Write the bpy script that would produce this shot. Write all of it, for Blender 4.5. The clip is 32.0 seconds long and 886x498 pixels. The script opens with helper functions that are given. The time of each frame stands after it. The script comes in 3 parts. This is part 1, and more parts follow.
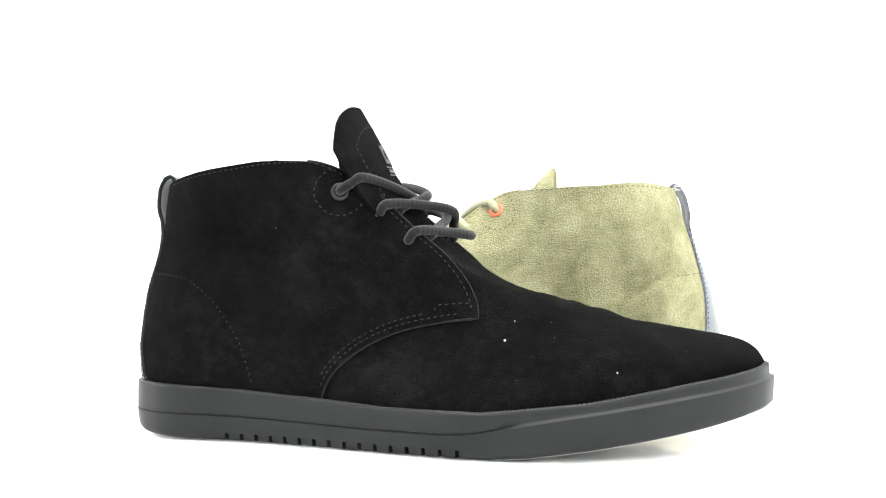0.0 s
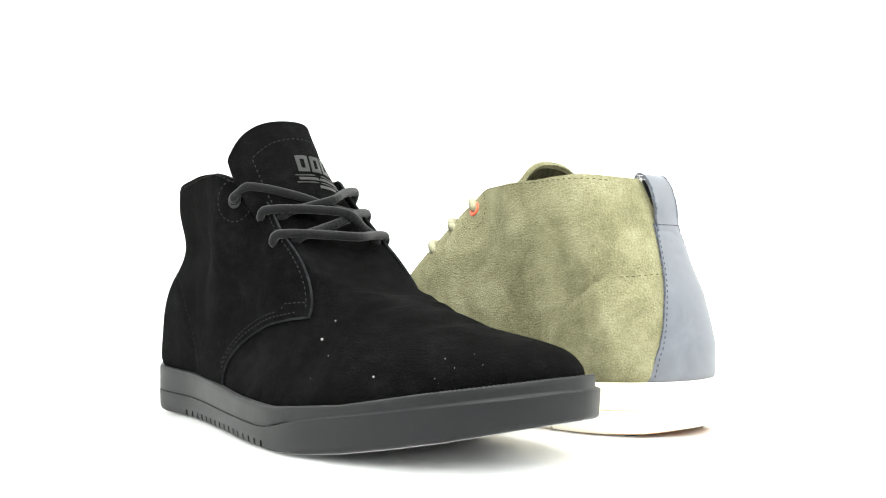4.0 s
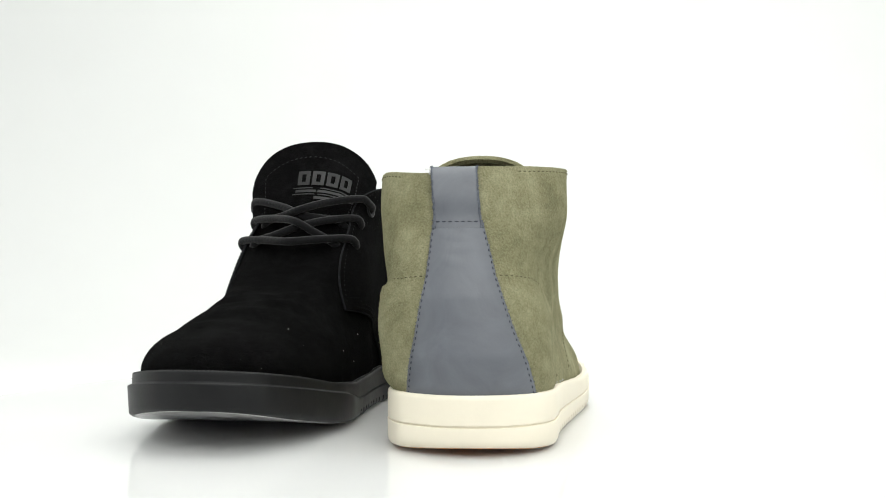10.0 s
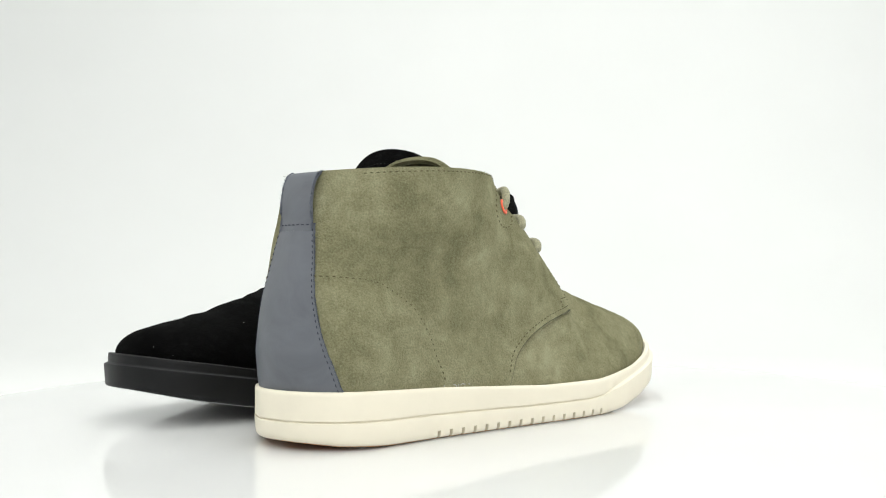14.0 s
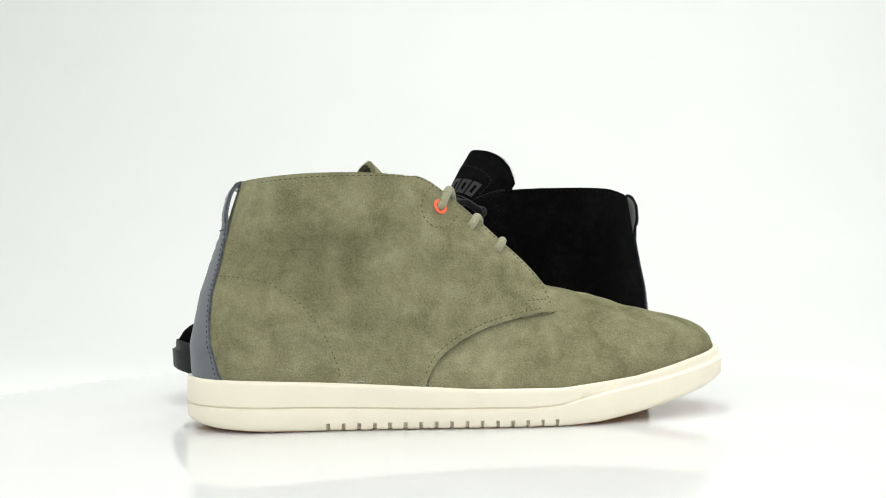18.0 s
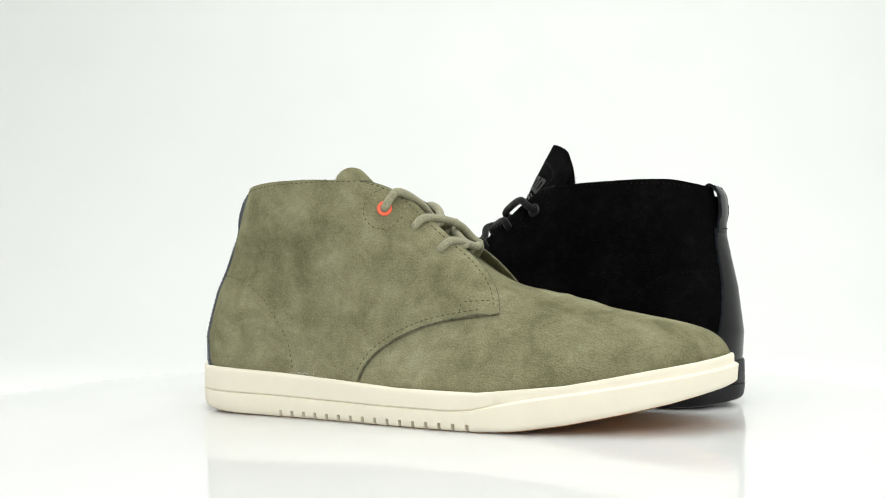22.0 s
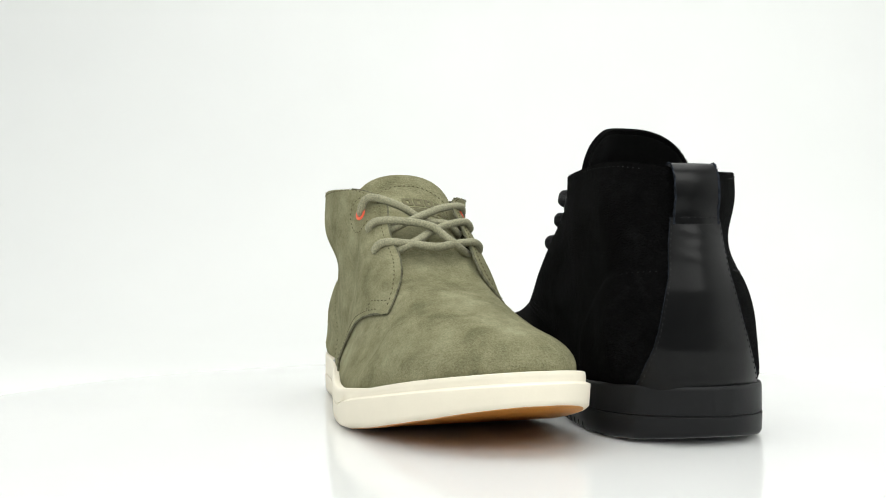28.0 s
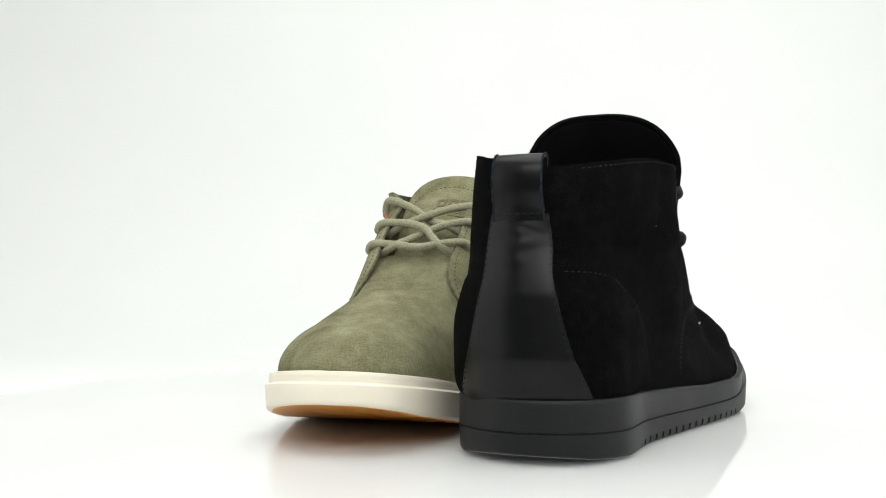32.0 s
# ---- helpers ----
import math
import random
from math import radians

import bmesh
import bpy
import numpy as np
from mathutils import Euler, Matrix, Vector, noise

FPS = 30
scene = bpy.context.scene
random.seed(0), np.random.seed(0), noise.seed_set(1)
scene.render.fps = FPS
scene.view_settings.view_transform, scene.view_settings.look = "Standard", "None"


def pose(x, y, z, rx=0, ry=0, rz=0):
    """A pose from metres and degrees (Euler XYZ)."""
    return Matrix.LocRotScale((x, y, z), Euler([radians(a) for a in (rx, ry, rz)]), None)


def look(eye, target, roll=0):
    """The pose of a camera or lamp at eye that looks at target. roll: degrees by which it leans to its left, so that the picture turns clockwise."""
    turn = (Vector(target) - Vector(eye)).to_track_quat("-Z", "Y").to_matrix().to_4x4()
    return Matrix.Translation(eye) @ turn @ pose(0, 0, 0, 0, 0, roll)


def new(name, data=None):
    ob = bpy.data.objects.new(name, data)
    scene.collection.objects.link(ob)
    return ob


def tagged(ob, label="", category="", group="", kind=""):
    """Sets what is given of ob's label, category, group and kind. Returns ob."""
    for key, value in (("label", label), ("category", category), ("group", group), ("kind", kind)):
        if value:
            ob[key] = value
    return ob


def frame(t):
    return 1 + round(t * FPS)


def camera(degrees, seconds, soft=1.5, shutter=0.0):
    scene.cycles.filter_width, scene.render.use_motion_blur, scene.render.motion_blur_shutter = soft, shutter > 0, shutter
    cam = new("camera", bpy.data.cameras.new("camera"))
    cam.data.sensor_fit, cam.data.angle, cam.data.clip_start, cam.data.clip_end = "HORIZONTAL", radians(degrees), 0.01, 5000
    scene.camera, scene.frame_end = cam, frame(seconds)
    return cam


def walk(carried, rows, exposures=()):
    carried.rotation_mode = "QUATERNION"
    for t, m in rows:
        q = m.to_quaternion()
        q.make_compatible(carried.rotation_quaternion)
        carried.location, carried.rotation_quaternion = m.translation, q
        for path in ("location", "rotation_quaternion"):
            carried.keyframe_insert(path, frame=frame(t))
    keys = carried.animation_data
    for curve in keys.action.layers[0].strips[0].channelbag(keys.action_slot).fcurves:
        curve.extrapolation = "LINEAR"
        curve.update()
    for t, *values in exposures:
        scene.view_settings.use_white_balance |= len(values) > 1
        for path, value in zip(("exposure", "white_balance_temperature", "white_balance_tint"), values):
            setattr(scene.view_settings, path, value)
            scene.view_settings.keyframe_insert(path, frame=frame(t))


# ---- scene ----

# ------------------------------------------------------------------ camera
cam = camera(46.98, 32.0, soft=1.05)
EYE = pose(0, -0.57, 0.0769, 91.17, 0.34, 0.75)
walk(cam, [(0, EYE), (32, EYE)],
     exposures=[(0, 1.74), (2, 1.74), (3.5, 1.55), (6, 1.08), (7.5, 0.62), (9, 0.25), (12, 0.06), (14, 0.0), (20, 0.01), (32, 0.05)])

# turn of the table, degrees clockwise seen from above, about the world's z axis
TURN = [(0.25 * i, 8.75 * 0.25 * i) for i in range(129)]


# ------------------------------------------------------------------ light
world = bpy.data.worlds.new("world")
scene.world = world
world.use_nodes = True
world.node_tree.nodes["Background"].inputs["Color"].default_value = (0.96, 0.98, 1.0, 1)
world.node_tree.nodes["Background"].inputs["Strength"].default_value = 0.25


def softbox(name, eye, target, sx, sy, watts, colour=(0.985, 1.0, 0.965)):
    data = bpy.data.lights.new(name, "AREA")
    data.shape, data.size, data.size_y, data.energy, data.color = "RECTANGLE", sx, sy, watts, colour
    ob = new(name, data)
    ob.matrix_world = look(eye, target)
    return ob


softbox("overhead_softbox", (0.05, -0.1, 1.4), (0, 0.05, 0), 1.5, 1.1, 14.0)
# unseen fill lamps, added on both sides to soften the shade under the toes
softbox("side_fill", (-1.15, -0.1, 0.45), (0, 0, 0.05), 1.3, 0.8, 1.6)
softbox("side_fill", (1.15, -0.1, 0.45), (0, 0, 0.05), 1.3, 0.8, 1.6)
# unseen lamp, added to whiten the backdrop
softbox("backdrop_fill", (0.35, 0.5, 1.25), (0.25, 1.25, 0.3), 1.1, 0.4, 2.6)
softbox("front_softbox", (0.1, -1.2, 0.80), (0, 0, 0.05), 1.7, 0.8, 17.5)


# ------------------------------------------------------------------ materials
def material(name):
    m = bpy.data.materials.new(name)
    m.use_nodes = True
    nt = m.node_tree
    return m, nt, nt.nodes["Principled BSDF"]


def node(nt, kind, **values):
    n = nt.nodes.new(kind)
    for key, value in values.items():
        n.inputs[key.replace("_", " ")].default_value = value
    return n


def ramp(nt, source, stops):
    r = nt.nodes.new("ShaderNodeValToRGB")
    while len(r.color_ramp.elements) < len(stops):
        r.color_ramp.elements.new(0.5)
    for e, (at, c) in zip(r.color_ramp.elements, stops):
        e.position, e.color = at, (*c, 1)
    nt.links.new(source, r.inputs["Fac"])
    return r


def place(nt):
    return nt.nodes.new("ShaderNodeTexCoord").outputs["Object"]


def bump(nt, bsdf, source, strength, distance):
    b = node(nt, "ShaderNodeBump", Strength=strength, Distance=distance)
    nt.links.new(source, b.inputs["Height"])
    if bsdf.inputs["Normal"].links:
        nt.links.new(bsdf.inputs["Normal"].links[0].from_socket, b.inputs["Normal"])
    nt.links.new(b.outputs["Normal"], bsdf.inputs["Normal"])


def math_node(nt, operation, a, b, c=None):
    n = nt.nodes.new("ShaderNodeMath")
    n.operation = operation
    for i, v in enumerate((a, b, c)):
        if isinstance(v, (int, float)):
            n.inputs[i].default_value = v
        elif v is not None:
            nt.links.new(v, n.inputs[i])
    return n.outputs[0]


def suede(name, dark, mid, light, sheen, grit, blotch, fleck=0.22):
    """Brushed nap: broad strokes where the nap lies differently, finger-sized blotches, fine grain, soft sheen."""
    m, nt, bsdf = material(name)
    at = place(nt)
    patch = node(nt, "ShaderNodeTexNoise", Scale=52.0, Detail=3.0, Roughness=0.55, Distortion=0.5)
    broad = node(nt, "ShaderNodeTexNoise", Scale=17.0, Detail=2.0, Roughness=0.5)
    speck = node(nt, "ShaderNodeTexNoise", Scale=210.0, Detail=3.0, Roughness=0.6)
    grain = node(nt, "ShaderNodeTexNoise", Scale=1050.0, Detail=3.0, Roughness=0.7)
    pebble = node(nt, "ShaderNodeTexVoronoi", Scale=1150.0)
    for n in (patch, broad, speck, grain, pebble):
        nt.links.new(at, n.inputs["Vector"])
    tone = math_node(nt, "MULTIPLY", patch.outputs["Fac"], blotch)
    tone = math_node(nt, "MULTIPLY_ADD", broad.outputs["Fac"], 0.40, tone)
    tone = math_node(nt, "MULTIPLY_ADD", speck.outputs["Fac"], fleck, tone)
    tone = math_node(nt, "MULTIPLY_ADD", grain.outputs["Fac"], grit, tone)
    tone = math_node(nt, "DIVIDE", tone, blotch + 0.40 + fleck + grit)
    r = ramp(nt, tone, [(0.38, dark), (0.5, mid), (0.62, light)])
    nt.links.new(r.outputs["Color"], bsdf.inputs["Base Color"])
    bsdf.inputs["Roughness"].default_value = 1.0
    bsdf.inputs["Specular IOR Level"].default_value = 0.04
    bsdf.inputs["Sheen Weight"].default_value = sheen
    bsdf.inputs["Sheen Roughness"].default_value = 0.45
    bsdf.inputs["Sheen Tint"].default_value = (*[min(1, v * 3) for v in light], 1)
    bump(nt, bsdf, pebble.outputs["Distance"], 0.22, 0.0007)
    bump(nt, bsdf, grain.outputs["Fac"], 1.0, 0.0017)
    bump(nt, bsdf, patch.outputs["Fac"], 0.45, 0.003)
    return m


def plain(name, colour, rough, spread=0.12, scale=60.0, relief=0.2, depth=0.0004, spec=0.4, metal=0.0):
    m, nt, bsdf = material(name)
    at = place(nt)
    n1 = node(nt, "ShaderNodeTexNoise", Scale=scale, Detail=5.0, Roughness=0.6)
    n2 = node(nt, "ShaderNodeTexNoise", Scale=scale * 14, Detail=2.0)
    for n in (n1, n2):
        nt.links.new(at, n.inputs["Vector"])
    lo, hi = [v * (1 - spread) for v in colour], [min(1, v * (1 + spread)) for v in colour]
    r = ramp(nt, n1.outputs["Fac"], [(0.3, lo), (0.7, hi)])
    nt.links.new(r.outputs["Color"], bsdf.inputs["Base Color"])
    rr = ramp(nt, n1.outputs["Fac"], [(0.3, [rough * 0.88] * 3), (0.7, [min(1, rough * 1.1)] * 3)])
    nt.links.new(rr.outputs["Color"], bsdf.inputs["Roughness"])
    bsdf.inputs["Specular IOR Level"].default_value = spec
    bsdf.inputs["Metallic"].default_value = metal
    bump(nt, bsdf, n2.outputs["Fac"], relief, depth)
    return m


def leather(name, colour, rough, spec=0.45):
    m, nt, bsdf = material(name)
    at = place(nt)
    cells = node(nt, "ShaderNodeTexVoronoi", Scale=900.0)
    crease = node(nt, "ShaderNodeTexNoise", Scale=45.0, Detail=6.0, Roughness=0.65, Distortion=1.2)
    for n in (cells, crease):
        nt.links.new(at, n.inputs["Vector"])
    r = ramp(nt, crease.outputs["Fac"], [(0.3, [v * 0.86 for v in colour]), (0.7, [v * 1.12 for v in colour])])
    nt.links.new(r.outputs["Color"], bsdf.inputs["Base Color"])
    rr = ramp(nt, crease.outputs["Fac"], [(0.3, [rough * 0.94] * 3), (0.7, [rough * 1.06] * 3)])
    nt.links.new(rr.outputs["Color"], bsdf.inputs["Roughness"])
    bsdf.inputs["Specular IOR Level"].default_value = spec
    bump(nt, bsdf, cells.outputs["Distance"], 0.05, 0.0003)
    bump(nt, bsdf, crease.outputs["Fac"], 0.06, 0.0010)
    return m


def braid(name, colour):
    m, nt, bsdf = material(name)
    at = place(nt)
    g = node(nt, "ShaderNodeTexNoise", Scale=1300.0, Detail=3.0)
    w = node(nt, "ShaderNodeTexNoise", Scale=90.0, Detail=2.0)
    for n in (w, g):
        nt.links.new(at, n.inputs["Vector"])
    r = ramp(nt, g.outputs["Fac"], [(0.35, [v * 0.75 for v in colour]), (0.65, [v * 1.2 for v in colour])])
    nt.links.new(r.outputs["Color"], bsdf.inputs["Base Color"])
    bsdf.inputs["Roughness"].default_value = 0.95
    bsdf.inputs["Specular IOR Level"].default_value = 0.1
    bsdf.inputs["Sheen Weight"].default_value = 0.15
    bump(nt, bsdf, g.outputs["Fac"], 0.5, 0.0006)
    return m


OLIVE = dict(
    suede=suede("olive_suede", (0.160, 0.152, 0.081), (0.268, 0.256, 0.150), (0.395, 0.378, 0.240), 0.06, 0.50, 0.60, 0.26),
    leather=leather("slate_leather", (0.116, 0.124, 0.143), 0.44),
    raw=plain("navy_cut_edge", (0.12, 0.13, 0.155), 0.95, 0.5, 400, 0.6, 0.0008, 0.1),
    edge=plain("olive_cut_edge", (0.15, 0.145, 0.095), 0.95, 0.5, 400, 0.6, 0.0008, 0.1),
    lining=plain("olive_mesh_lining", (0.07, 0.065, 0.035), 0.95, 0.5, 500, 0.7, 0.001, 0.1),
    thread=plain("olive_thread", (0.105, 0.094, 0.042), 0.8, 0.2, 300),
    heel_thread=plain("slate_thread", (0.03, 0.033, 0.05), 0.8, 0.2, 300),
    lace=braid("olive_lace_braid", (0.30, 0.29, 0.195)),
    eyelet=plain("coral_eyelet", (0.85, 0.13, 0.06), 0.35, 0.06, 100, 0.05),
    mark=plain("olive_embossing", (0.12, 0.11, 0.055), 0.8, 0.2, 200),
    welt=plain("cream_welt_rubber", (0.8, 0.75, 0.63), 0.6, 0.05, 60),
    foxing=plain("cream_rubber", (0.82, 0.76, 0.63), 0.55, 0.03, 40, 0.12, 0.0003, 0.4),
    outsole=plain("gum_rubber", (0.66, 0.29, 0.06), 0.4, 0.12, 60, 0.3))
BLACK = dict(
    suede=suede("black_suede", (0.0015, 0.0015, 0.0016), (0.0030, 0.0030, 0.0031), (0.0080, 0.0081, 0.0083), 0.0, 0.50, 0.45, 0.45),
    leather=leather("black_leather", (0.0015, 0.0017, 0.0020), 0.30, 0.24),
    raw=plain("blue_black_cut_edge", (0.02, 0.024, 0.032), 0.95, 0.6, 400, 0.6, 0.0008, 0.1),
    edge=plain("black_cut_edge", (0.013, 0.0135, 0.015), 0.95, 0.6, 400, 0.6, 0.0008, 0.1),
    lining=plain("black_mesh_lining", (0.0035, 0.0035, 0.0036), 0.95, 0.5, 500, 0.7, 0.001, 0.1),
    thread=plain("charcoal_thread", (0.0042, 0.0042, 0.0046), 0.8, 0.2, 300),
    heel_thread=plain("black_thread", (0.004, 0.004, 0.0046), 0.8, 0.2, 300),
    lace=braid("black_lace_braid", (0.006, 0.006, 0.0068)),
    eyelet=plain("steel_eyelet", (0.035, 0.035, 0.037), 0.42, 0.06, 100, 0.05, metal=1.0),
    mark=plain("grey_print", (0.0055, 0.0055, 0.006), 0.5, 0.3, 300),
    welt=plain("dusty_black_rubber", (0.024, 0.024, 0.025), 0.7, 0.4, 120),
    foxing=plain("black_rubber", (0.0098, 0.0101, 0.0110), 0.45, 0.14, 40, 0.12, 0.0003, 0.20),
    outsole=plain("grey_tread_rubber", (0.6, 0.6, 0.61), 0.2, 0.12, 60, 0.1, spec=0.6))
LINT = plain("white_lint", (0.5, 0.5, 0.49), 0.9)

m, nt, bsdf = material("white_sweep_paper")
n = node(nt, "ShaderNodeTexNoise", Scale=3.0, Detail=3.0)
nt.links.new(place(nt), n.inputs["Vector"])
r = ramp(nt, n.outputs["Fac"], [(0.3, (0.728, 0.735, 0.731)), (0.7, (0.753, 0.76, 0.756))])
nt.links.new(r.outputs["Color"], bsdf.inputs["Base Color"])
bsdf.inputs["Roughness"].default_value = 0.9
PAPER = m
# for the added panel behind the camera that keeps reflections dark
BLIND = plain("dark_absorber", (0.05, 0.05, 0.052), 0.95, 0.2, 20)
m, nt, bsdf = material("opal_acrylic")
smear = node(nt, "ShaderNodeTexNoise", Scale=9.0, Detail=4.0)
nt.links.new(place(nt), smear.inputs["Vector"])
r = ramp(nt, smear.outputs["Fac"], [(0.3, (0.732, 0.737, 0.733)), (0.7, (0.752, 0.757, 0.753))])
nt.links.new(r.outputs["Color"], bsdf.inputs["Base Color"])
rr = ramp(nt, smear.outputs["Fac"], [(0.35, (0.055,) * 3), (0.75, (0.085,) * 3)])
nt.links.new(rr.outputs["Color"], bsdf.inputs["Roughness"])
bsdf.inputs["Specular IOR Level"].default_value = 0.09
bsdf.inputs["Subsurface Weight"].default_value = 0.85
bsdf.inputs["Subsurface Radius"].default_value = (1, 1, 1)
bsdf.inputs["Subsurface Scale"].default_value = 0.03
OPAL = m


# ------------------------------------------------------------------ mesh helpers
def link_mesh(name, verts, faces, mat, parent=None, label="", smooth=True):
    me = bpy.data.meshes.new(name)
    me.from_pydata([tuple(v) for v in verts], [], faces)
    bm = bmesh.new()
    bm.from_mesh(me)
    bmesh.ops.recalc_face_normals(bm, faces=bm.faces)
    bm.to_mesh(me)
    bm.free()
    me.materials.append(mat)
    if smooth:
        me.polygons.foreach_set("use_smooth", [True] * len(me.polygons))
        me.set_sharp_from_angle(angle=radians(50))
    ob = new(name, me)
    if parent is not None:
        ob.parent = parent
    if label:
        ob["label"] = label
    return ob


def grid_faces(n, m, start=0, wrap=False):
    out = []
    for i in range(n - 1):
        for j in range(m if wrap else m - 1):
            a, b = start + i * m + j, start + i * m + (j + 1) % m
            out.append((a, b, b + m, a + m))
    return out


def normals(P):
    du = np.gradient(P, axis=0)
    dv = np.gradient(P, axis=1)
    N = np.cross(du, dv)
    return N / np.maximum(np.linalg.norm(N, axis=2, keepdims=True), 1e-9)


def shell(P, thick, lift=0.0, away=None):
    """A sheet of even thickness on the grid P; its outer face is lifted off the grid. away: a point that the outer face turns from."""
    N = normals(P)
    if away is not None and np.mean(np.sum(N * (P - np.asarray(away)), axis=2)) < 0:
        N = -N
    n, m = P.shape[:2]
    top, low = P + N * lift, P + N * (lift - thick)
    verts = list(top.reshape(-1, 3)) + list(low.reshape(-1, 3))
    k = n * m
    faces = grid_faces(n, m) + [f[::-1] for f in grid_faces(n, m, k)]
    edge = [i * m for i in range(n)] + [(n - 1) * m + j for j in range(1, m)] + \
           [i * m + m - 1 for i in range(n - 2, -1, -1)] + [j for j in range(m - 2, 0, -1)]
    for a, b in zip(edge, edge[1:] + edge[:1]):
        faces.append((a, b, b + k, a + k))
    return verts, faces


def tube(path, radius, sides=10):
    """A round cord along a list of points, with closed ends."""
    path = [Vector(p) for p in path]
    verts, faces = [], []
    side = Vector((0.3, 1, 0.2))
    for i, p in enumerate(path):
        d = (path[min(i + 1, len(path) - 1)] - path[max(i - 1, 0)]).normalized()
        side = (side - d * side.dot(d)).normalized()
        up = d.cross(side)
        r = radius(i / (len(path) - 1)) if callable(radius) else radius
        for k in range(sides):
            a = 2 * math.pi * k / sides
            verts.append(p + (side * math.cos(a) + up * math.sin(a)) * r)
    for i in range(len(path) - 1):
        for k in range(sides):
            a, b = i * sides + k, i * sides + (k + 1) % sides
            faces.append((a, b, b + sides, a + sides))
    faces.append(tuple(range(sides)))
    faces.append(tuple(range(len(verts) - sides, len(verts))))
    return verts, faces


def cord(path, radius, sides=24):
    """A braided cord: a tube whose skin swells in crossing spirals."""
    path = [Vector(p) for p in path]
    verts, faces = [], []
    side, run = Vector((0.3, 1, 0.2)), 0.0
    for i, p in enumerate(path):
        d = (path[min(i + 1, len(path) - 1)] - path[max(i - 1, 0)]).normalized()
        side = (side - d * side.dot(d)).normalized()
        up = d.cross(side)
        run += (p - path[max(i - 1, 0)]).length / radius
        for j in range(sides):
            a = 2 * math.pi * j / sides
            r = radius * (1 + 0.035 * math.cos(4 * a + run * 2.6) * math.cos(4 * a - run * 2.6))
            verts.append(p + (side * math.cos(a) + up * math.sin(a)) * r)
    for i in range(len(path) - 1):
        for j in range(sides):
            a, b = i * sides + j, i * sides + (j + 1) % sides
            faces.append((a, b, b + sides, a + sides))
    faces += [tuple(range(sides)), tuple(range(len(verts) - sides, len(verts)))]
    return verts, faces


def curve(points, n):
    """n points along a smooth line through the given ones."""
    P = np.array(points, float)
    t = np.concatenate([[0], np.cumsum(np.sqrt(np.linalg.norm(np.diff(P, axis=0), axis=1)))])
    T = np.linspace(0, t[-1], n)
    ext = np.vstack([2 * P[0] - P[1], P, 2 * P[-1] - P[-2]])
    tt = np.concatenate([[-t[1]], t, [2 * t[-1] - t[-2]]])
    out = []
    for x in T:
        i = min(max(np.searchsorted(t, x, side="right") - 1, 0), len(P) - 2)
        p0, p1, p2, p3 = ext[i:i + 4]
        a0, a1, a2, a3 = tt[i:i + 4]
        m1 = (p2 - p0) / (a2 - a0) * (a2 - a1)
        m2 = (p3 - p1) / (a3 - a1) * (a2 - a1)
        s = (x - a1) / (a2 - a1)
        out.append((2 * s ** 3 - 3 * s * s + 1) * p1 + (s ** 3 - 2 * s * s + s) * m1 +
                   (-2 * s ** 3 + 3 * s * s) * p2 + (s ** 3 - s * s) * m2)
    return np.array(out)


def smooth(a, b, x):
    s = np.clip((x - a) / (b - a), 0, 1)
    return s * s * (3 - 2 * s)


# ------------------------------------------------------------------ the last of the shoe, in millimetres
# x from the heel to the toe, y to the inner side, z up from the table
LENGTH = 297.6
OUTER = [(0, 0), (1.5, 12), (6.5, 22.5), (15, 31), (31, 38), (66, 44.5), (112, 54), (150, 62.5), (178, 66.5),
         (205, 65), (243, 56), (268, 44.5), (282, 34.5), (292, 22), (296.5, 10), (297.6, 1)]
INNER = [(0, 0), (1.2, 8), (4, 14.4), (11.9, 25.5), (19, 31), (43, 36), (85, 34), (120, 33), (165, 36), (210, 39),
         (245, 36), (268, 31), (284, 24.5), (292.5, 16), (296.5, 7), (297.6, 1)]


def slimmer(x):
    """How much less the outer side stands out at the waist than the outline says."""
    x = np.asarray(x, float)
    return np.interp(x, [30, 66, 112, 150, 178, 205, 243, 270], [0, 5.5, 5.5, 4.5, 3.5, 2.5, 1.0, 0] if MODEL[0] == "black" else [0, 2.6, 3.2, 3.5, 3.5, 2.6, 1.0, 0])


def sole_top(x):
    return np.interp(x, [0, 30, 80, 135, 180, 223, 262, 297], [24.5, 24, 21.5, 18, 17.8, 22, 29, 34.5])


def sole_low(x):
    low = np.interp(x, [0, 12, 35, 60, 182, 200, 223, 251, 268, 285, 297], [2.0, 0.4, -0.9, -1.3, -1.3, -0.2, 3.2, 8.8, 12.4, 16.6, 19.6])
    return low - (np.interp(x, [205, 245, 297], [0, 1.2, 2.4]) if MODEL[0] == "black" else 0.0)


HEEL_Z = [20, 27, 40, 65, 91, 100, 124, 140]
HEEL_X = {"olive": (7.2, 5.2, 4.5, 9.6, 18.4, 21.8, 28.5, 32), "black": (6.5, 3.9, 3.0, 5.8, 11.0, 12.6, 16.2, 20)}
MODEL = ["olive"]
COLLAR = {"olive": ((39.0, 41.8, 44, 44, 42.5, 38.5, 32), (37, 40, 41, 38.5, 30.5, 22, 18)),
          "black": ((32.5, 34.5, 35.5, 38.5, 45, 47, 43), (29.5, 31.5, 32, 31, 29, 25, 21))}
COLLAR_DIP = {"olive": ((1.8, 0.75, 1.05), (4.6, 0.6, 1.2)), "black": ((7.5, 0.75, 1.15), (3.6, 0.24, 1.3))}


def heel_x(z):
    return np.interp(z, HEEL_Z, HEEL_X[MODEL[0]])


CREST = curve([(95, 145), (120, 126), (139, 112.5), (153, 102), (170, 87.5), (184, 75.5), (209, 65.8), (238, 57), (270, 50.3),
               (284, 46), (291, 41), (294.6, 35)], 90)


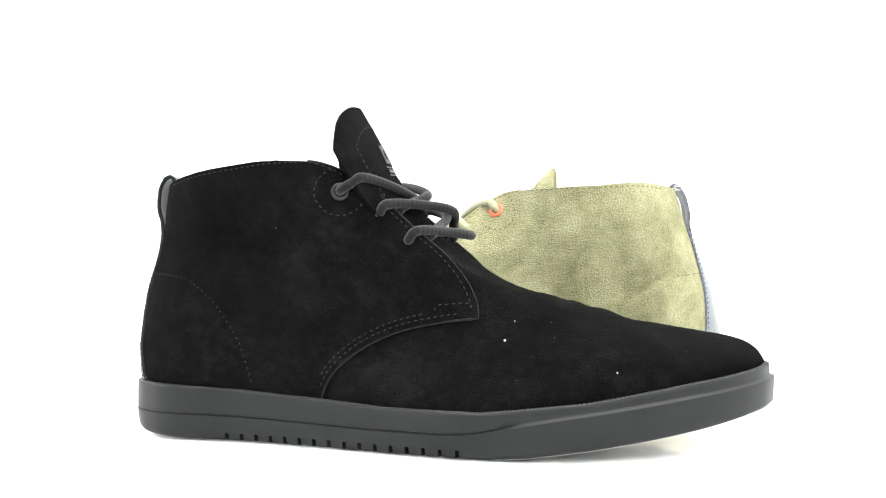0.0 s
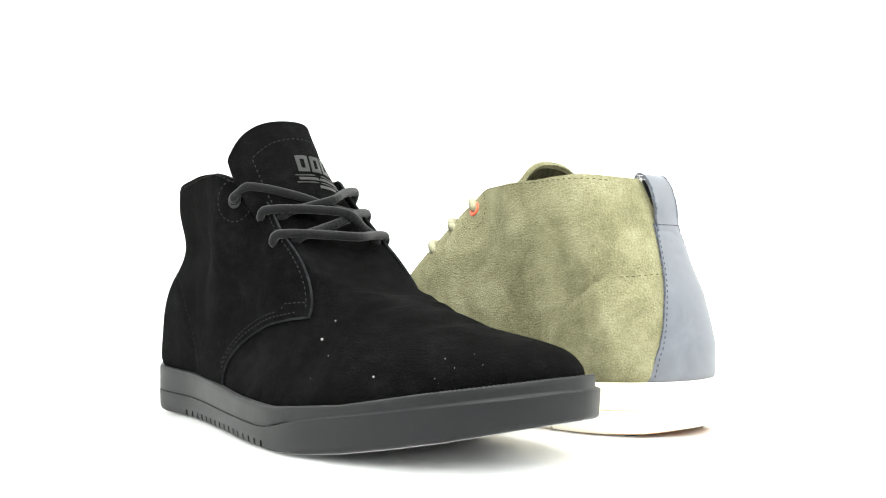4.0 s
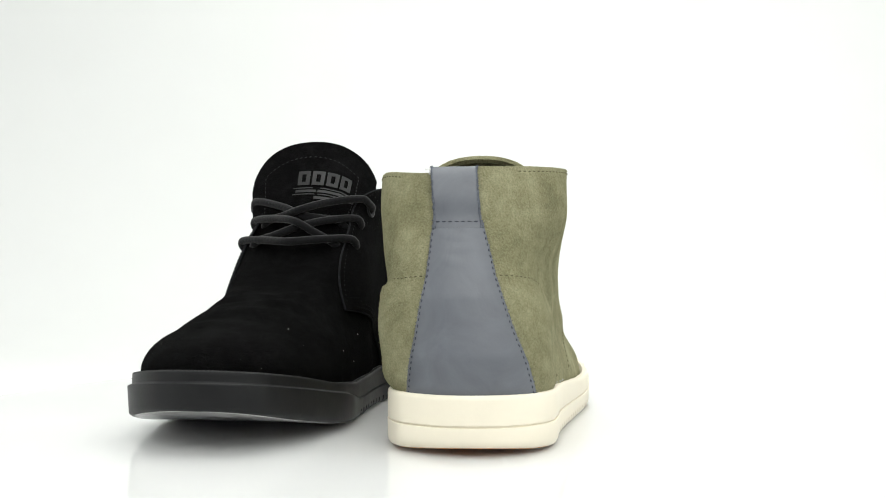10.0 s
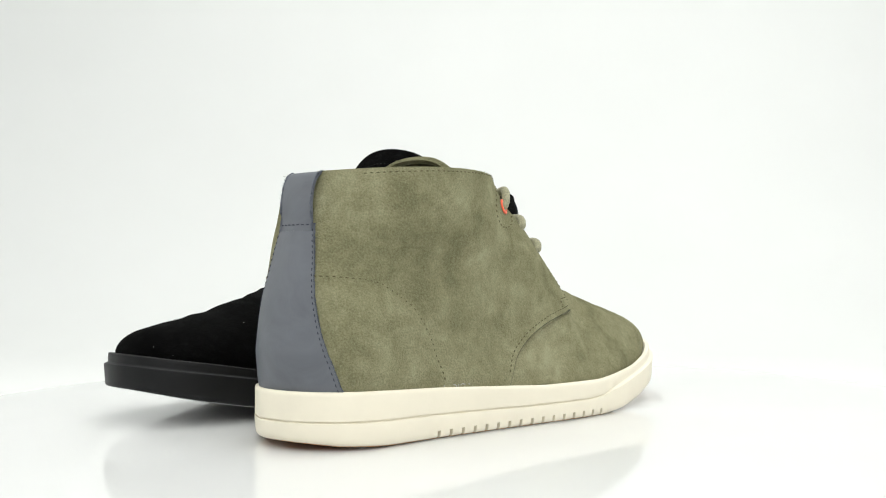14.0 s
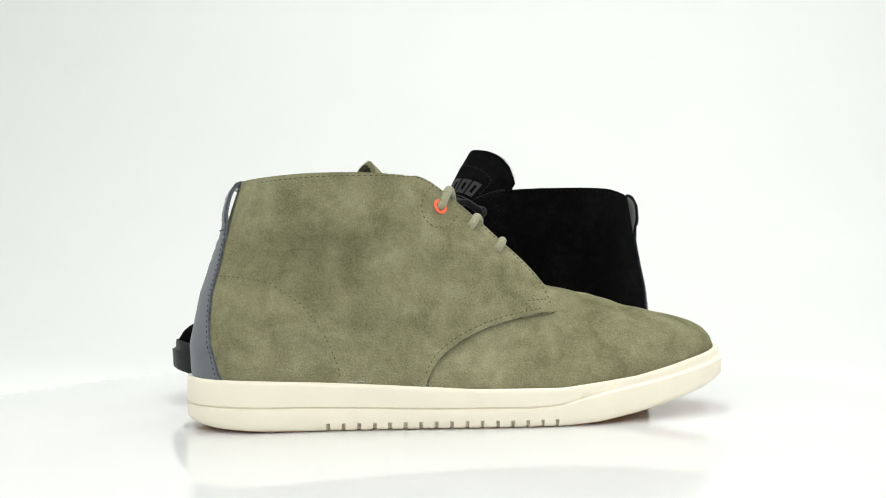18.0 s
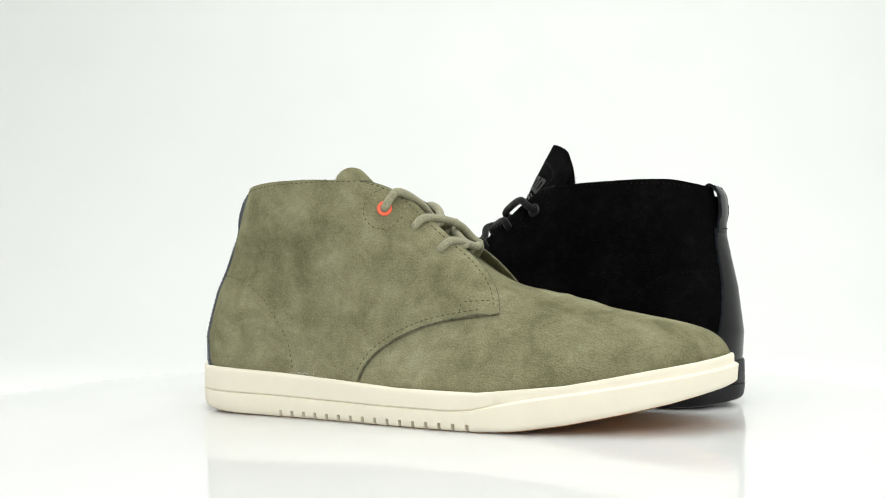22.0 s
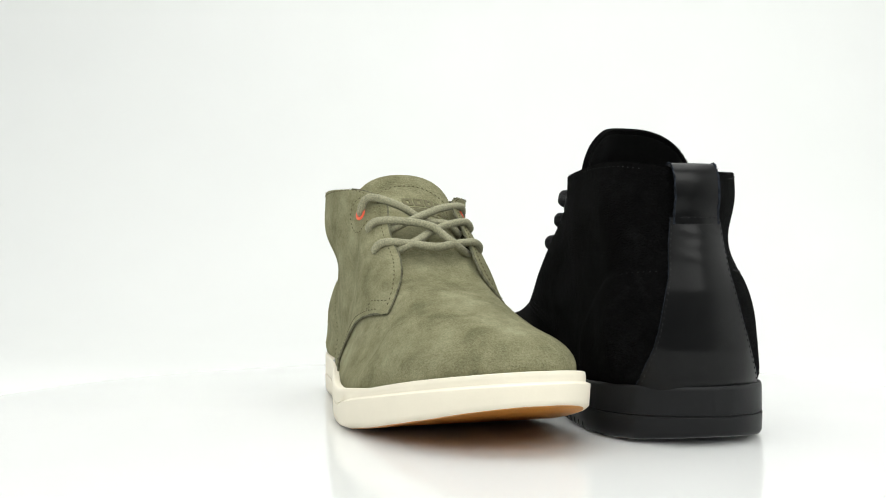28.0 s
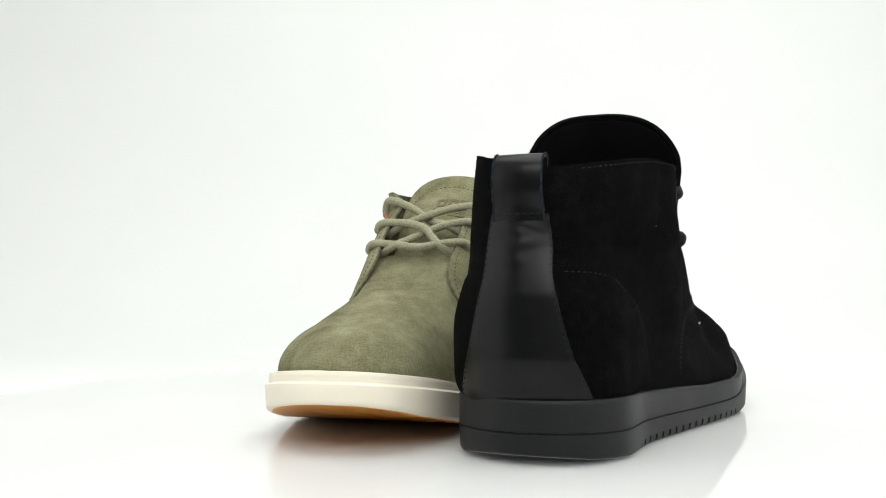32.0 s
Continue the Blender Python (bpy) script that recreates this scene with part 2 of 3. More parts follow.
def throat_z(x):
    """Height to which the vamp rises between the flaps."""
    return np.interp(x, [150, 160, 170, 177, 185, 195, 209, 300], [91, 82.5, 75.6, 72, 69, 66.7, 64.2, 90]) - flatter(x)


def flatter(x):
    """How much lower the black shoe's vamp lies."""
    return np.interp(x, [150, 185, 209, 238, 270, 285, 295], [0, 1.2, 3.0, 3.5, 2.6, 1.2, 0]) if MODEL[0] == "black" else 0.0 * np.asarray(x, float)


def crest_z(x):
    return np.interp(x, CREST[:, 0], CREST[:, 1]) - flatter(x)


HEEL_W = (33.0, 30.5)


def strip_half(z):
    """Half width of the heel strip."""
    half = np.interp(z, [20, 37, 49, 62, 74, 85, 97, 125], [26.6, 23.6, 20, 16.8, 13.6, 11.9, 9.9, 9.8])
    return half * np.interp(z, [24, 40, 70, 95], [1.02, 0.92, 0.92, 1.05]) if MODEL[0] == "black" else half


def strip_mid(z):
    """Middle of the heel's back, which leans to the inner side."""
    return np.interp(z, [20, 38, 60, 97, 125], [0.6, 1.4, 2.0, 2.4, 2.6] if MODEL[0] == "black" else [-1.5, -0.2, 2.0, 4.4, 6.4])


def heel_round(z):
    return np.interp(z, [20, 70, 124], [29, 33, 44])


def heel_pinch(z, side):
    deep = (0.25 if side < 0 else 0.10) if MODEL[0] == "black" else 0.2 if side < 0 else 0.06
    mid = (86 if side < 0 else 78) if MODEL[0] == "black" else 80 if side < 0 else 74
    return deep * np.exp(-((z - mid) / 16.0) ** 2)


def flank_y(x, z, side):
    """Where the outside of the upper lies at x and height z."""
    x, z = np.asarray(x, float), np.asarray(z, float)
    low = sole_top(x)
    # arch over instep and toes
    base = np.interp(x, [60, 100, 112, 150, 178, 205, 243, 268, 280, 288, 292.5, 294.5],
                     [41, 46.5, 49.5, 58, 62, 60.5, 51.5, 39.5, 29.5, 19, 10, 0] if side < 0 else
                     [30, 29.5, 29.5, 31, 32.5, 34.5, 32, 26.5, 20.5, 13.5, 7.5, 0])
    base = base - (slimmer(x) if side < 0 else 0.0)
    mid_low = np.interp(x, [60, 112, 150, 184, 209, 243, 294], [-3, -8, -12, -14, -13, -9, 0])
    mid_top = np.interp(x, [60, 112, 139, 160, 184, 209, 243, 294], [0, -3, -4, -4.5, -5, -6.5, -7, 0])
    rho = np.clip((z - low) / np.maximum(crest_z(x) - low, 0.5), 0, 1)
    p = np.interp(x, [110, 139, 153, 170, 184, 210, 250, 294], [4.0, 3.4, 2.6, 2.1, 1.75, 1.8, 2.0, 2.0])
    if side < 0:
        p = p * np.interp(x, [100, 115, 139, 165, 195, 250, 288], [1.4, 1.7, 1.75, 1.6, 1.45, 1.35, 1.0] if MODEL[0] == "black" else
                          [1.4, 1.7, 1.75, 1.5, 1.12, 1.12, 1.0])
    mid = mid_low + (mid_top - mid_low) * rho
    half = np.abs(side * base - mid_low)
    arch = mid + side * half * np.sqrt(np.maximum(1 - rho ** p, 0))
    if side < 0:
        arch = arch + (10.0 if MODEL[0] == "black" else 6.5) * smooth(0.0, 0.35, rho) * (1 - smooth(0.6, 1.0, rho)) * smooth(85, 115, x) * (1 - smooth(178, 225, x))
    if side < 0 and MODEL[0] == "black":
        arch = arch - 4.0 * np.exp(-((x - 130) / 32) ** 2 - ((z - 70) / 24) ** 2)
    # ankle
    s = np.clip((z - 22) / 100.0, 0, 1.25)
    w_low = np.interp(x, [0, 30, 66, 112, 130], [HEEL_W[0], 34.8, 40.5, 49.5, 54] if side < 0 else [HEEL_W[1], 32, 31, 29.5, 29.5])
    w_low = w_low - (slimmer(x) if side < 0 else 0.0)
    if MODEL[0] == "black" and side > 0:
        w_low = w_low + 3.5 * smooth(10, 40, x) * (1 - smooth(70, 110, x))
    elif MODEL[0] == "black":
        w_low = w_low + 0.3 * (1 - smooth(40, 90, x))
    elif side > 0:
        w_low = w_low + 3.2 * smooth(10, 35, x) * (1 - smooth(100, 135, x))
    w_top = np.interp(x, [20, 45, 65, 85, 105, 123, 140], COLLAR[MODEL[0]][0 if side < 0 else 1])
    w = w_low + (w_top - w_low) * (smooth(0.0, 0.78, s) if side < 0 else smooth(0.15, 1.0, s))
    w = w * (1 - heel_pinch(z, side) * (1 - smooth(45, 105, x)))
    if side < 0 and MODEL[0] == "olive":
        w = w - 3.5 * smooth(0.0, 0.18, s) * (1 - smooth(0.35, 0.8, s)) * smooth(15, 45, x)
    back = np.clip((x - heel_x(z)) / heel_round(z), 0, 1)
    ankle = side * w * np.sqrt(np.maximum(1 - (1 - back) ** 2.1, 0)) + strip_mid(z) * (1 - smooth(18, 75, x))
    if side < 0 and MODEL[0] == "black":
        ankle = ankle - 4.0 * np.exp(-((x - 130) / 32) ** 2 - ((z - 70) / 24) ** 2)
    k = smooth(92, 140, x)
    y = ankle * (1 - k) + arch * k
    # stiff counter round the heel stands a little proud of the ankle
    seam = np.interp(z, [24, 42, 59, 69.5, 73, 76], [72, 65, 53, 38, 24, 5])
    y = y + side * ((3.5 if side > 0 else 1.6) if MODEL[0] == "olive" else 1.2) * smooth(-2, 3.5, seam - x) * (1 - smooth(70, 76, z)) * np.clip((back - 0.35) * 2, 0, 1) * smooth(low, low + 8, z)
    # soft unevenness of the worn hide
    wave = np.sin(x * 0.11 + z * 0.07 + side) * np.sin(z * 0.13 - x * 0.045 + 2 * side)
    y = y - side * 2.4 * (1 - smooth(low - 2.0, low + 3.0, z)) * (1 - smooth(40, 80, x)) * np.clip(back * 3, 0, 1)
    return y + 0.75 * wave * side * np.clip(back, 0, 1) * np.clip(1.4 - rho, 0, 1)


FRONT = [(111.5, 16.5), (114.5, 24), (119, 31), (127, 38), (137, 44), (149, 48.8), (160, 51.5), (173, 53.5), (185, 54.5)]
FACING = [(185, 54.5), (184, 61), (179.5, 70), (170, 81), (157.5, 91.5), (145.5, 102), (134.5, 111.5), (124, 118.5), (115, 122.3), (107, 123.8)]


def flap_shift(x, z):
    """The black shoe's flaps end further back."""
    return (x - float(np.interp(z, [16, 40, 54, 62, 124], [6, 7.5, 10, 10, 9])), z) if MODEL[0] == "black" else (x, z)


def flap_lines():
    return [flap_shift(*p) for p in FRONT], [flap_shift(*p) for p in FACING]


FLAP_LINES = {}
for MODEL[0] in ("black", "olive"):
    FLAP_LINES[MODEL[0]] = [curve(pts, n) for pts, n in zip(flap_lines(), (41, 59))]


HOLES = [(123, 108.5), (139.5, 98.3), (153.5, 86.3)]


def hole(i):
    x, z = HOLES[i]
    return (x - 9.0, z + 1.3) if MODEL[0] == "black" else (x, z)


def quarter_line(v):
    """Front edge of the side panel, from the sole (0) by the flap's corner (0.42) to the collar (1)."""
    front, facing = FLAP_LINES[MODEL[0]]
    line, q = (front, v / 0.42 * 40) if v < 0.42 else (facing, (v - 0.42) / 0.58 * 58)
    i = min(int(q), len(line) - 2)
    return line[i] + (line[i + 1] - line[i]) * (q - i)


def quarter_xz(s, t, side=-1):
    """A point of the side panel: s from the heel to the front edge, t from the sole to the collar."""
    f = quarter_line(t)
    z0 = 22.0 + 102.0 * t ** 0.95
    x0 = heel_x(z0)
    x = x0 + (f[0] - x0) * s
    z = z0 + (f[1] - z0) * (s + 0.25 * s * (1 - s) * (1 - t))
    dip, reach, bend = COLLAR_DIP[MODEL[0]][0 if side < 0 else 1]
    z = z + (1.2 * math.sin(math.pi * s) - dip * max(1 - s / reach, 0) ** bend) * t ** 4
    if MODEL[0] == "olive" and side > 0:
        z = z - 4.5 * t ** 4 * float(smooth(0.15, 0.6, s))
    return x, z


def on_flank(x, z, side, lift=0.0):
    """A point on the flank, lifted off it, and the outward normal."""
    e = 0.6
    y, xa, xb, za, zb = flank_y([x, x - e, x + e, x, x], [z, z, z, z - e, z + e], side)
    nrm = Vector((-(xb - xa) / (2 * e), 1.0, -(zb - za) / (2 * e))) * side
    nrm.normalize()
    return Vector((x, y, z)) + nrm * lift, nrm


def heel_at(y, z, side):
    """x of the heel's back at the offset y from its middle."""
    f = float(smooth(0.0, 0.78, (z - 22) / 100) if side < 0 else smooth(0.15, 1.0, (z - 22) / 100))
    lo, hi = HEEL_W[0 if side < 0 else 1] + (0.3 if MODEL[0] == "black" and side < 0 else 0.0), COLLAR[MODEL[0]][0 if side < 0 else 1][0]
    w = (lo + (hi - lo) * f) * (1 - heel_pinch(z, side))
    q = min(abs(y - strip_mid(z)) / w, 0.97)
    return heel_x(z) + heel_round(z) * (1 - (1 - q * q) ** (1 / 2.1))


def stitches(points, length=2.0, gap=1.0, width=0.62):
    """Short raised stitches along a line of (point, normal)."""
    verts, faces = [], []
    dist = [0.0]
    for (a, _), (b, _) in zip(points, points[1:]):
        dist.append(dist[-1] + (b - a).length)
    at, total = gap, dist[-1]

    def sample(d):
        i = min(max(np.searchsorted(dist, d) - 1, 0), len(points) - 2)
        f = (d - dist[i]) / max(dist[i + 1] - dist[i], 1e-6)
        return points[i][0].lerp(points[i + 1][0], f), points[i][1].lerp(points[i + 1][1], f).normalized()
    while at + length < total:
        (a, na), (b, nb) = sample(at), sample(at + length)
        mid, nm = sample(at + length / 2)
        d = (b - a).normalized()
        side = d.cross(nm).normalized() * width / 2
        k = len(verts)
        for p, h, w in ((a, -0.15, 0.6), (mid, 0.42, 1.0), (b, -0.15, 0.6)):
            verts += [p + side * w - nm * 0.3, p + side * w * 0.6 + nm * h, p - side * w * 0.6 + nm * h, p - side * w - nm * 0.3]
        for j in (0, 4):
            for c in range(3):
                faces.append((k + j + c, k + j + c + 1, k + j + c + 5, k + j + c + 4))
        faces += [(k, k + 1, k + 2, k + 3), (k + 8, k + 9, k + 10, k + 11)]
        at += length + gap
    return verts, faces


# ------------------------------------------------------------------ the setting
def sweep():
    """One white sheet: floor, a soft bend, back wall."""
    prof = [(-1.3, 0.0), (-0.6, 0.0), (0.0, 0.0), (0.6, 0.0)]
    prof += [(0.6 + 0.6 * math.sin(a), 0.6 - 0.6 * math.cos(a)) for a in np.linspace(0.08, math.pi / 2, 20)]
    prof += [(1.2, 0.9), (1.2, 1.6)]
    P = np.array([[(x, y, z - 0.018) for x in np.linspace(-1.2, 1.2, 9)] for y, z in prof])
    v, f = shell(P, 0.004, 0.0, away=(0, 0.2, -5))
    ob = link_mesh("ground", v, f, PAPER)
    tagged(ob, "seamless white paper sweep, floor bending up into backdrop", "backdrop", kind="structure")


def unseen_panel(name, a, b, c, d, label, mat=PAPER):
    P = np.array([[a, b], [d, c]], float)
    v, f = shell(P, 0.01)
    tagged(link_mesh(name, v, f, mat), label, "studio wall", kind="structure")


def lathe(prof, n=128):
    verts = [(r * math.cos(2 * math.pi * j / n), r * math.sin(2 * math.pi * j / n), z) for r, z in prof for j in range(n)]
    faces = grid_faces(len(prof), n, 0, True)
    faces += [tuple(range(n)), tuple(range((len(prof) - 1) * n, len(prof) * n))]
    return verts, faces


def turntable():
    """A round opal plate on a white drum."""
    top = tagged(new("turntable"), "round glossy opal white acrylic turntable plate on a drum", "turntable")
    z = -0.0013
    v, f = lathe([(0.3, z), (0.3, z - 0.0065), (0.2992, z - 0.0075), (0.298, z - 0.008)])
    link_mesh("plate", v, f, OPAL, top, "glossy opal white acrylic plate")
    v, f = lathe([(0.085, -0.0093), (0.0865, -0.0101), (0.088, -0.016), (0.088, -0.018)], 64)
    link_mesh("drum", v, f, PAPER, top, "white plastic drum")
    return top


sweep()
# white panels out of view, added at the sides and top for soft bounce
unseen_panel("bounce_west", (-1.2, -1.3, -0.06), (-1.2, 1.2, -0.06), (-1.2, 1.2, 1.6), (-1.2, -1.3, 1.6), "unseen white side panel added to bounce light")
unseen_panel("bounce_east", (1.2, -1.3, -0.06), (1.2, 1.2, -0.06), (1.2, 1.2, 1.6), (1.2, -1.3, 1.6), "unseen white side panel added to bounce light")
# added out of view: its darkness takes the grey haze off glossy leather
unseen_panel("dark_panel", (-1.2, -1.3, -0.06), (1.2, -1.3, -0.06), (1.2, -1.3, 1.6), (-1.2, -1.3, 1.6), "unseen dark panel added behind the camera to deepen reflections", BLIND)
unseen_panel("bounce_top", (-1.2, -1.3, 1.6), (1.2, -1.3, 1.6), (1.2, 1.2, 1.6), (-1.2, 1.2, 1.6), "unseen white top panel added to bounce light")
TABLE = turntable()


# ------------------------------------------------------------------ the shoes
def outline():
    """The sole's outline, once round, with samples for the tread cuts: x, y, outward normal, 1 in a cut."""
    def resample(P, cuts):
        d = np.concatenate([[0], np.cumsum(np.linalg.norm(np.diff(P, axis=0), axis=1))])
        at = list(np.linspace(0, d[-1], 150))
        marks = {}
        for cx in cuts:
            c = float(np.interp(cx, P[:, 0], d))
            for o, deep in ((-0.95, 0), (-0.75, 1), (0.75, 1), (0.95, 0)):
                marks[round(c + o, 4)] = deep
            at = [a for a in at if abs(a - c) > 1.5]
        at = sorted(at + list(marks))
        return [(float(np.interp(a, d, P[:, 0])), float(np.interp(a, d, P[:, 1])), marks.get(round(a, 4), 0)) for a in at]
    cuts = [(59.5 if MODEL[0] == "black" else 65.0) + 7.4 * i for i in range(16)]
    wide = -0.4 if MODEL[0] == "black" else 0.0
    o = resample(curve([(x, -y + float(slimmer(x)) - wide * float(smooth(0, 8, x) * (1 - smooth(45, 100, x)))) for x, y in OUTER], 400), cuts)
    more = 3.0 if MODEL[0] == "black" else 2.4
    i = resample(curve([(x, y + more * float(smooth(10, 35, x) * (1 - smooth(80, 130, x)))) for x, y in INNER], 400), cuts)
    loop = o[:-1] + i[::-1][:-1]
    pts = np.array([(x, y) for x, y, _ in loop])
    d = np.roll(pts, -1, axis=0) - np.roll(pts, 1, axis=0)
    # even the normals over the cuts
    nrm = np.stack([d[:, 1], -d[:, 0]], 1)
    nrm /= np.linalg.norm(nrm, axis=1, keepdims=True)
    return pts, nrm, np.array([c for _, _, c in loop], float)


def groove_z(x):
    return np.interp(x, [0, 60, 120, 165, 178, 190, 202, 214, 230, 297], [11.5, 10.3, 8.8, 8.6, 9.6, 12.2, 14.6, 16.6, 19.0, 29.8])


def make_sole(shoe, mats, k):
    pts, nrm, cut = outline()
    x = pts[:, 0]
    zl, zt, zg = sole_low(x), sole_top(x), groove_z(x)
    toe = smooth(176, 200, x)
    heel = 1 - smooth(2, 26, x)
    rings = [(zl + 1.5, 16 + 0 * x), (zl + 0.4, 2.2 + 1.6 * heel + 2.4 * cut), (zl + 0.7, 1.0 + 1.3 * heel + 2.6 * cut),
             (zl + 1.8, 0.4 + 0.8 * heel - 0.6 * toe + 2.9 * cut), (zl + 3.2, 0.28 + 0.4 * heel - 0.6 * toe + 2.6 * cut), (zl + 3.9, 0.25 + 0.4 * heel - 0.6 * toe),
             (zg - 0.9, 0.0 - 0.9 * toe), (zg - 0.5, 0.15 - 0.95 * toe), (zg - 0.35, 0.95 - 1.5 * toe), (zg + 0.3, 0.95 + 0.15 * toe), (zg + 0.5, 0.2 + 1.0 * toe),
             (zt - 2.2, 0.2 + 0.9 * toe), (zt - 0.8, 0.35 + 0.9 * toe), (zt - 0.15, 0.8 + 0.7 * toe), (zt, 1.6 + 0.5 * toe), (zt - 0.1, 3.8 + 0.8 * heel),
             (zt - 2.5, 5.0 + 0.8 * heel), (zt - 6.0, 7.0 + 0 * x)]
    verts = []
    n = len(x)
    for z, inset in rings:
        q = pts - nrm * inset[:, None]
        verts += [Vector((a, b, c)) * k for (a, b), c in zip(q, z)]
    faces = grid_faces(len(rings), n, 0, True)
    # floor of the cup, in strips from the outer to the inner side
    for start in ((len(rings) - 1) * n, 0):
        for j in range(1, n // 2):
            a, b = start + j, start + n - j
            c, d = start + j + 1, start + n - j - 1
            if len({a, b, c, d}) == 4:
                faces.append((a, b, d, c))
    link_mesh("sole", verts, faces, mats["foxing"], shoe)
    # tread plate under the foot
    verts = []
    lows = [(zl + 1.6, 2.6), (zl + 0.2, 2.4), (zl + 0.05, 2.9), (zl, 4.2), (zl + 0.0, 14.0)]
    for z, inset in lows:
        q = pts - nrm * (inset + 1.6 * heel + 2.6 * cut)[:, None]
        verts += [Vector((a, b, c)) * k for (a, b), c in zip(q, z)]
    faces = grid_faces(len(lows), n, 0, True)
    for start in (0, 4 * n):
        for j in range(1, n // 2):
            a, b, c, d = start + j, start + n - j, start + j + 1, start + n - j - 1
            if len({a, b, c, d}) == 4:
                faces.append((a, b, d, c))
    link_mesh("outsole", verts, faces, mats["outsole"], shoe, "tan gum rubber outsole" if MODEL[0] == "olive" else "pale grey rubber outsole")
    # ribbed welt along the upper rim
    verts, faces = [], []
    d = np.concatenate([[0], np.cumsum(np.linalg.norm(np.diff(pts, axis=0), axis=1))])
    for a in np.arange(0, d[-1], 1.9):
        px, py = np.interp(a, d, pts[:, 0]), np.interp(a, d, pts[:, 1])
        nx, ny = np.interp(a, d, nrm[:, 0]), np.interp(a, d, nrm[:, 1])
        if px < 95 or (MODEL[0] == "olive" and (py < 0 or px > 230)):
            continue
        l = math.hypot(nx, ny)
        nn, tt = Vector((nx / l, ny / l, 0)), Vector((-ny / l, nx / l, 0))
        tz = float(sole_top(px))
        c = Vector((px, py, tz)) - nn * (2.0 + 0.3 * float(smooth(176, 200, px)))
        b = len(verts)
        for w, h in ((0.65, -0.4), (0.45, 0.2)):
            for u, v in ((-1, -1), (1, -1), (1, 1), (-1, 1)):
                verts.append((c + tt * (u * w) + nn * (v * (1.05 if h < 0 else 0.8)) + Vector((0, 0, h))) * k)
        faces += [(b + 4, b + 5, b + 6, b + 7)] + [(b + i, b + (i + 1) % 4, b + 4 + (i + 1) % 4, b + 4 + i) for i in range(4)]
    tagged(link_mesh("welt", verts, faces, mats["welt"], shoe), kind="stuff")


def flank_line(pts, side, lift, k):
    out = []
    for x, z in pts:
        p, nrm = on_flank(x, z, side, lift)
        out.append((p * k, nrm))
    return out


def add_stitches(shoe, mats, k, line, which="thread", length=1.9):
    pts = [(p / k, n) for p, n in line]
    v, f = stitches(pts, length)
    tagged(link_mesh("stitching", [q * k for q in v], f, mats[which], shoe), kind="stuff")


def vamp_crease(x, y):
    """Shallow folds across the instep, where the shoe has been bent."""
    out = 0.0
    for x0, y0, lean, wide, reach, high in ((203, -14, 0.16, 4.2, 20, 1.15), (212, 2, -0.22, 3.2, 15, 0.8), (194, -24, 0.35, 3.4, 13, 0.8),
                                            (226, -12, 0.1, 5.5, 22, 0.6), (198, 10, -0.3, 3.0, 9, 0.7), (243, -20, 0.4, 5.0, 14, 0.45)):
        d = x - x0 - lean * (y - y0)
        out = out + (1.3 if MODEL[0] == "black" else 0.8) * high * (np.exp(-(d / wide) ** 2) - 0.75 * np.exp(-((d - 1.7 * wide) / wide) ** 2)) * np.exp(-((y - y0) / reach) ** 2)
    return out


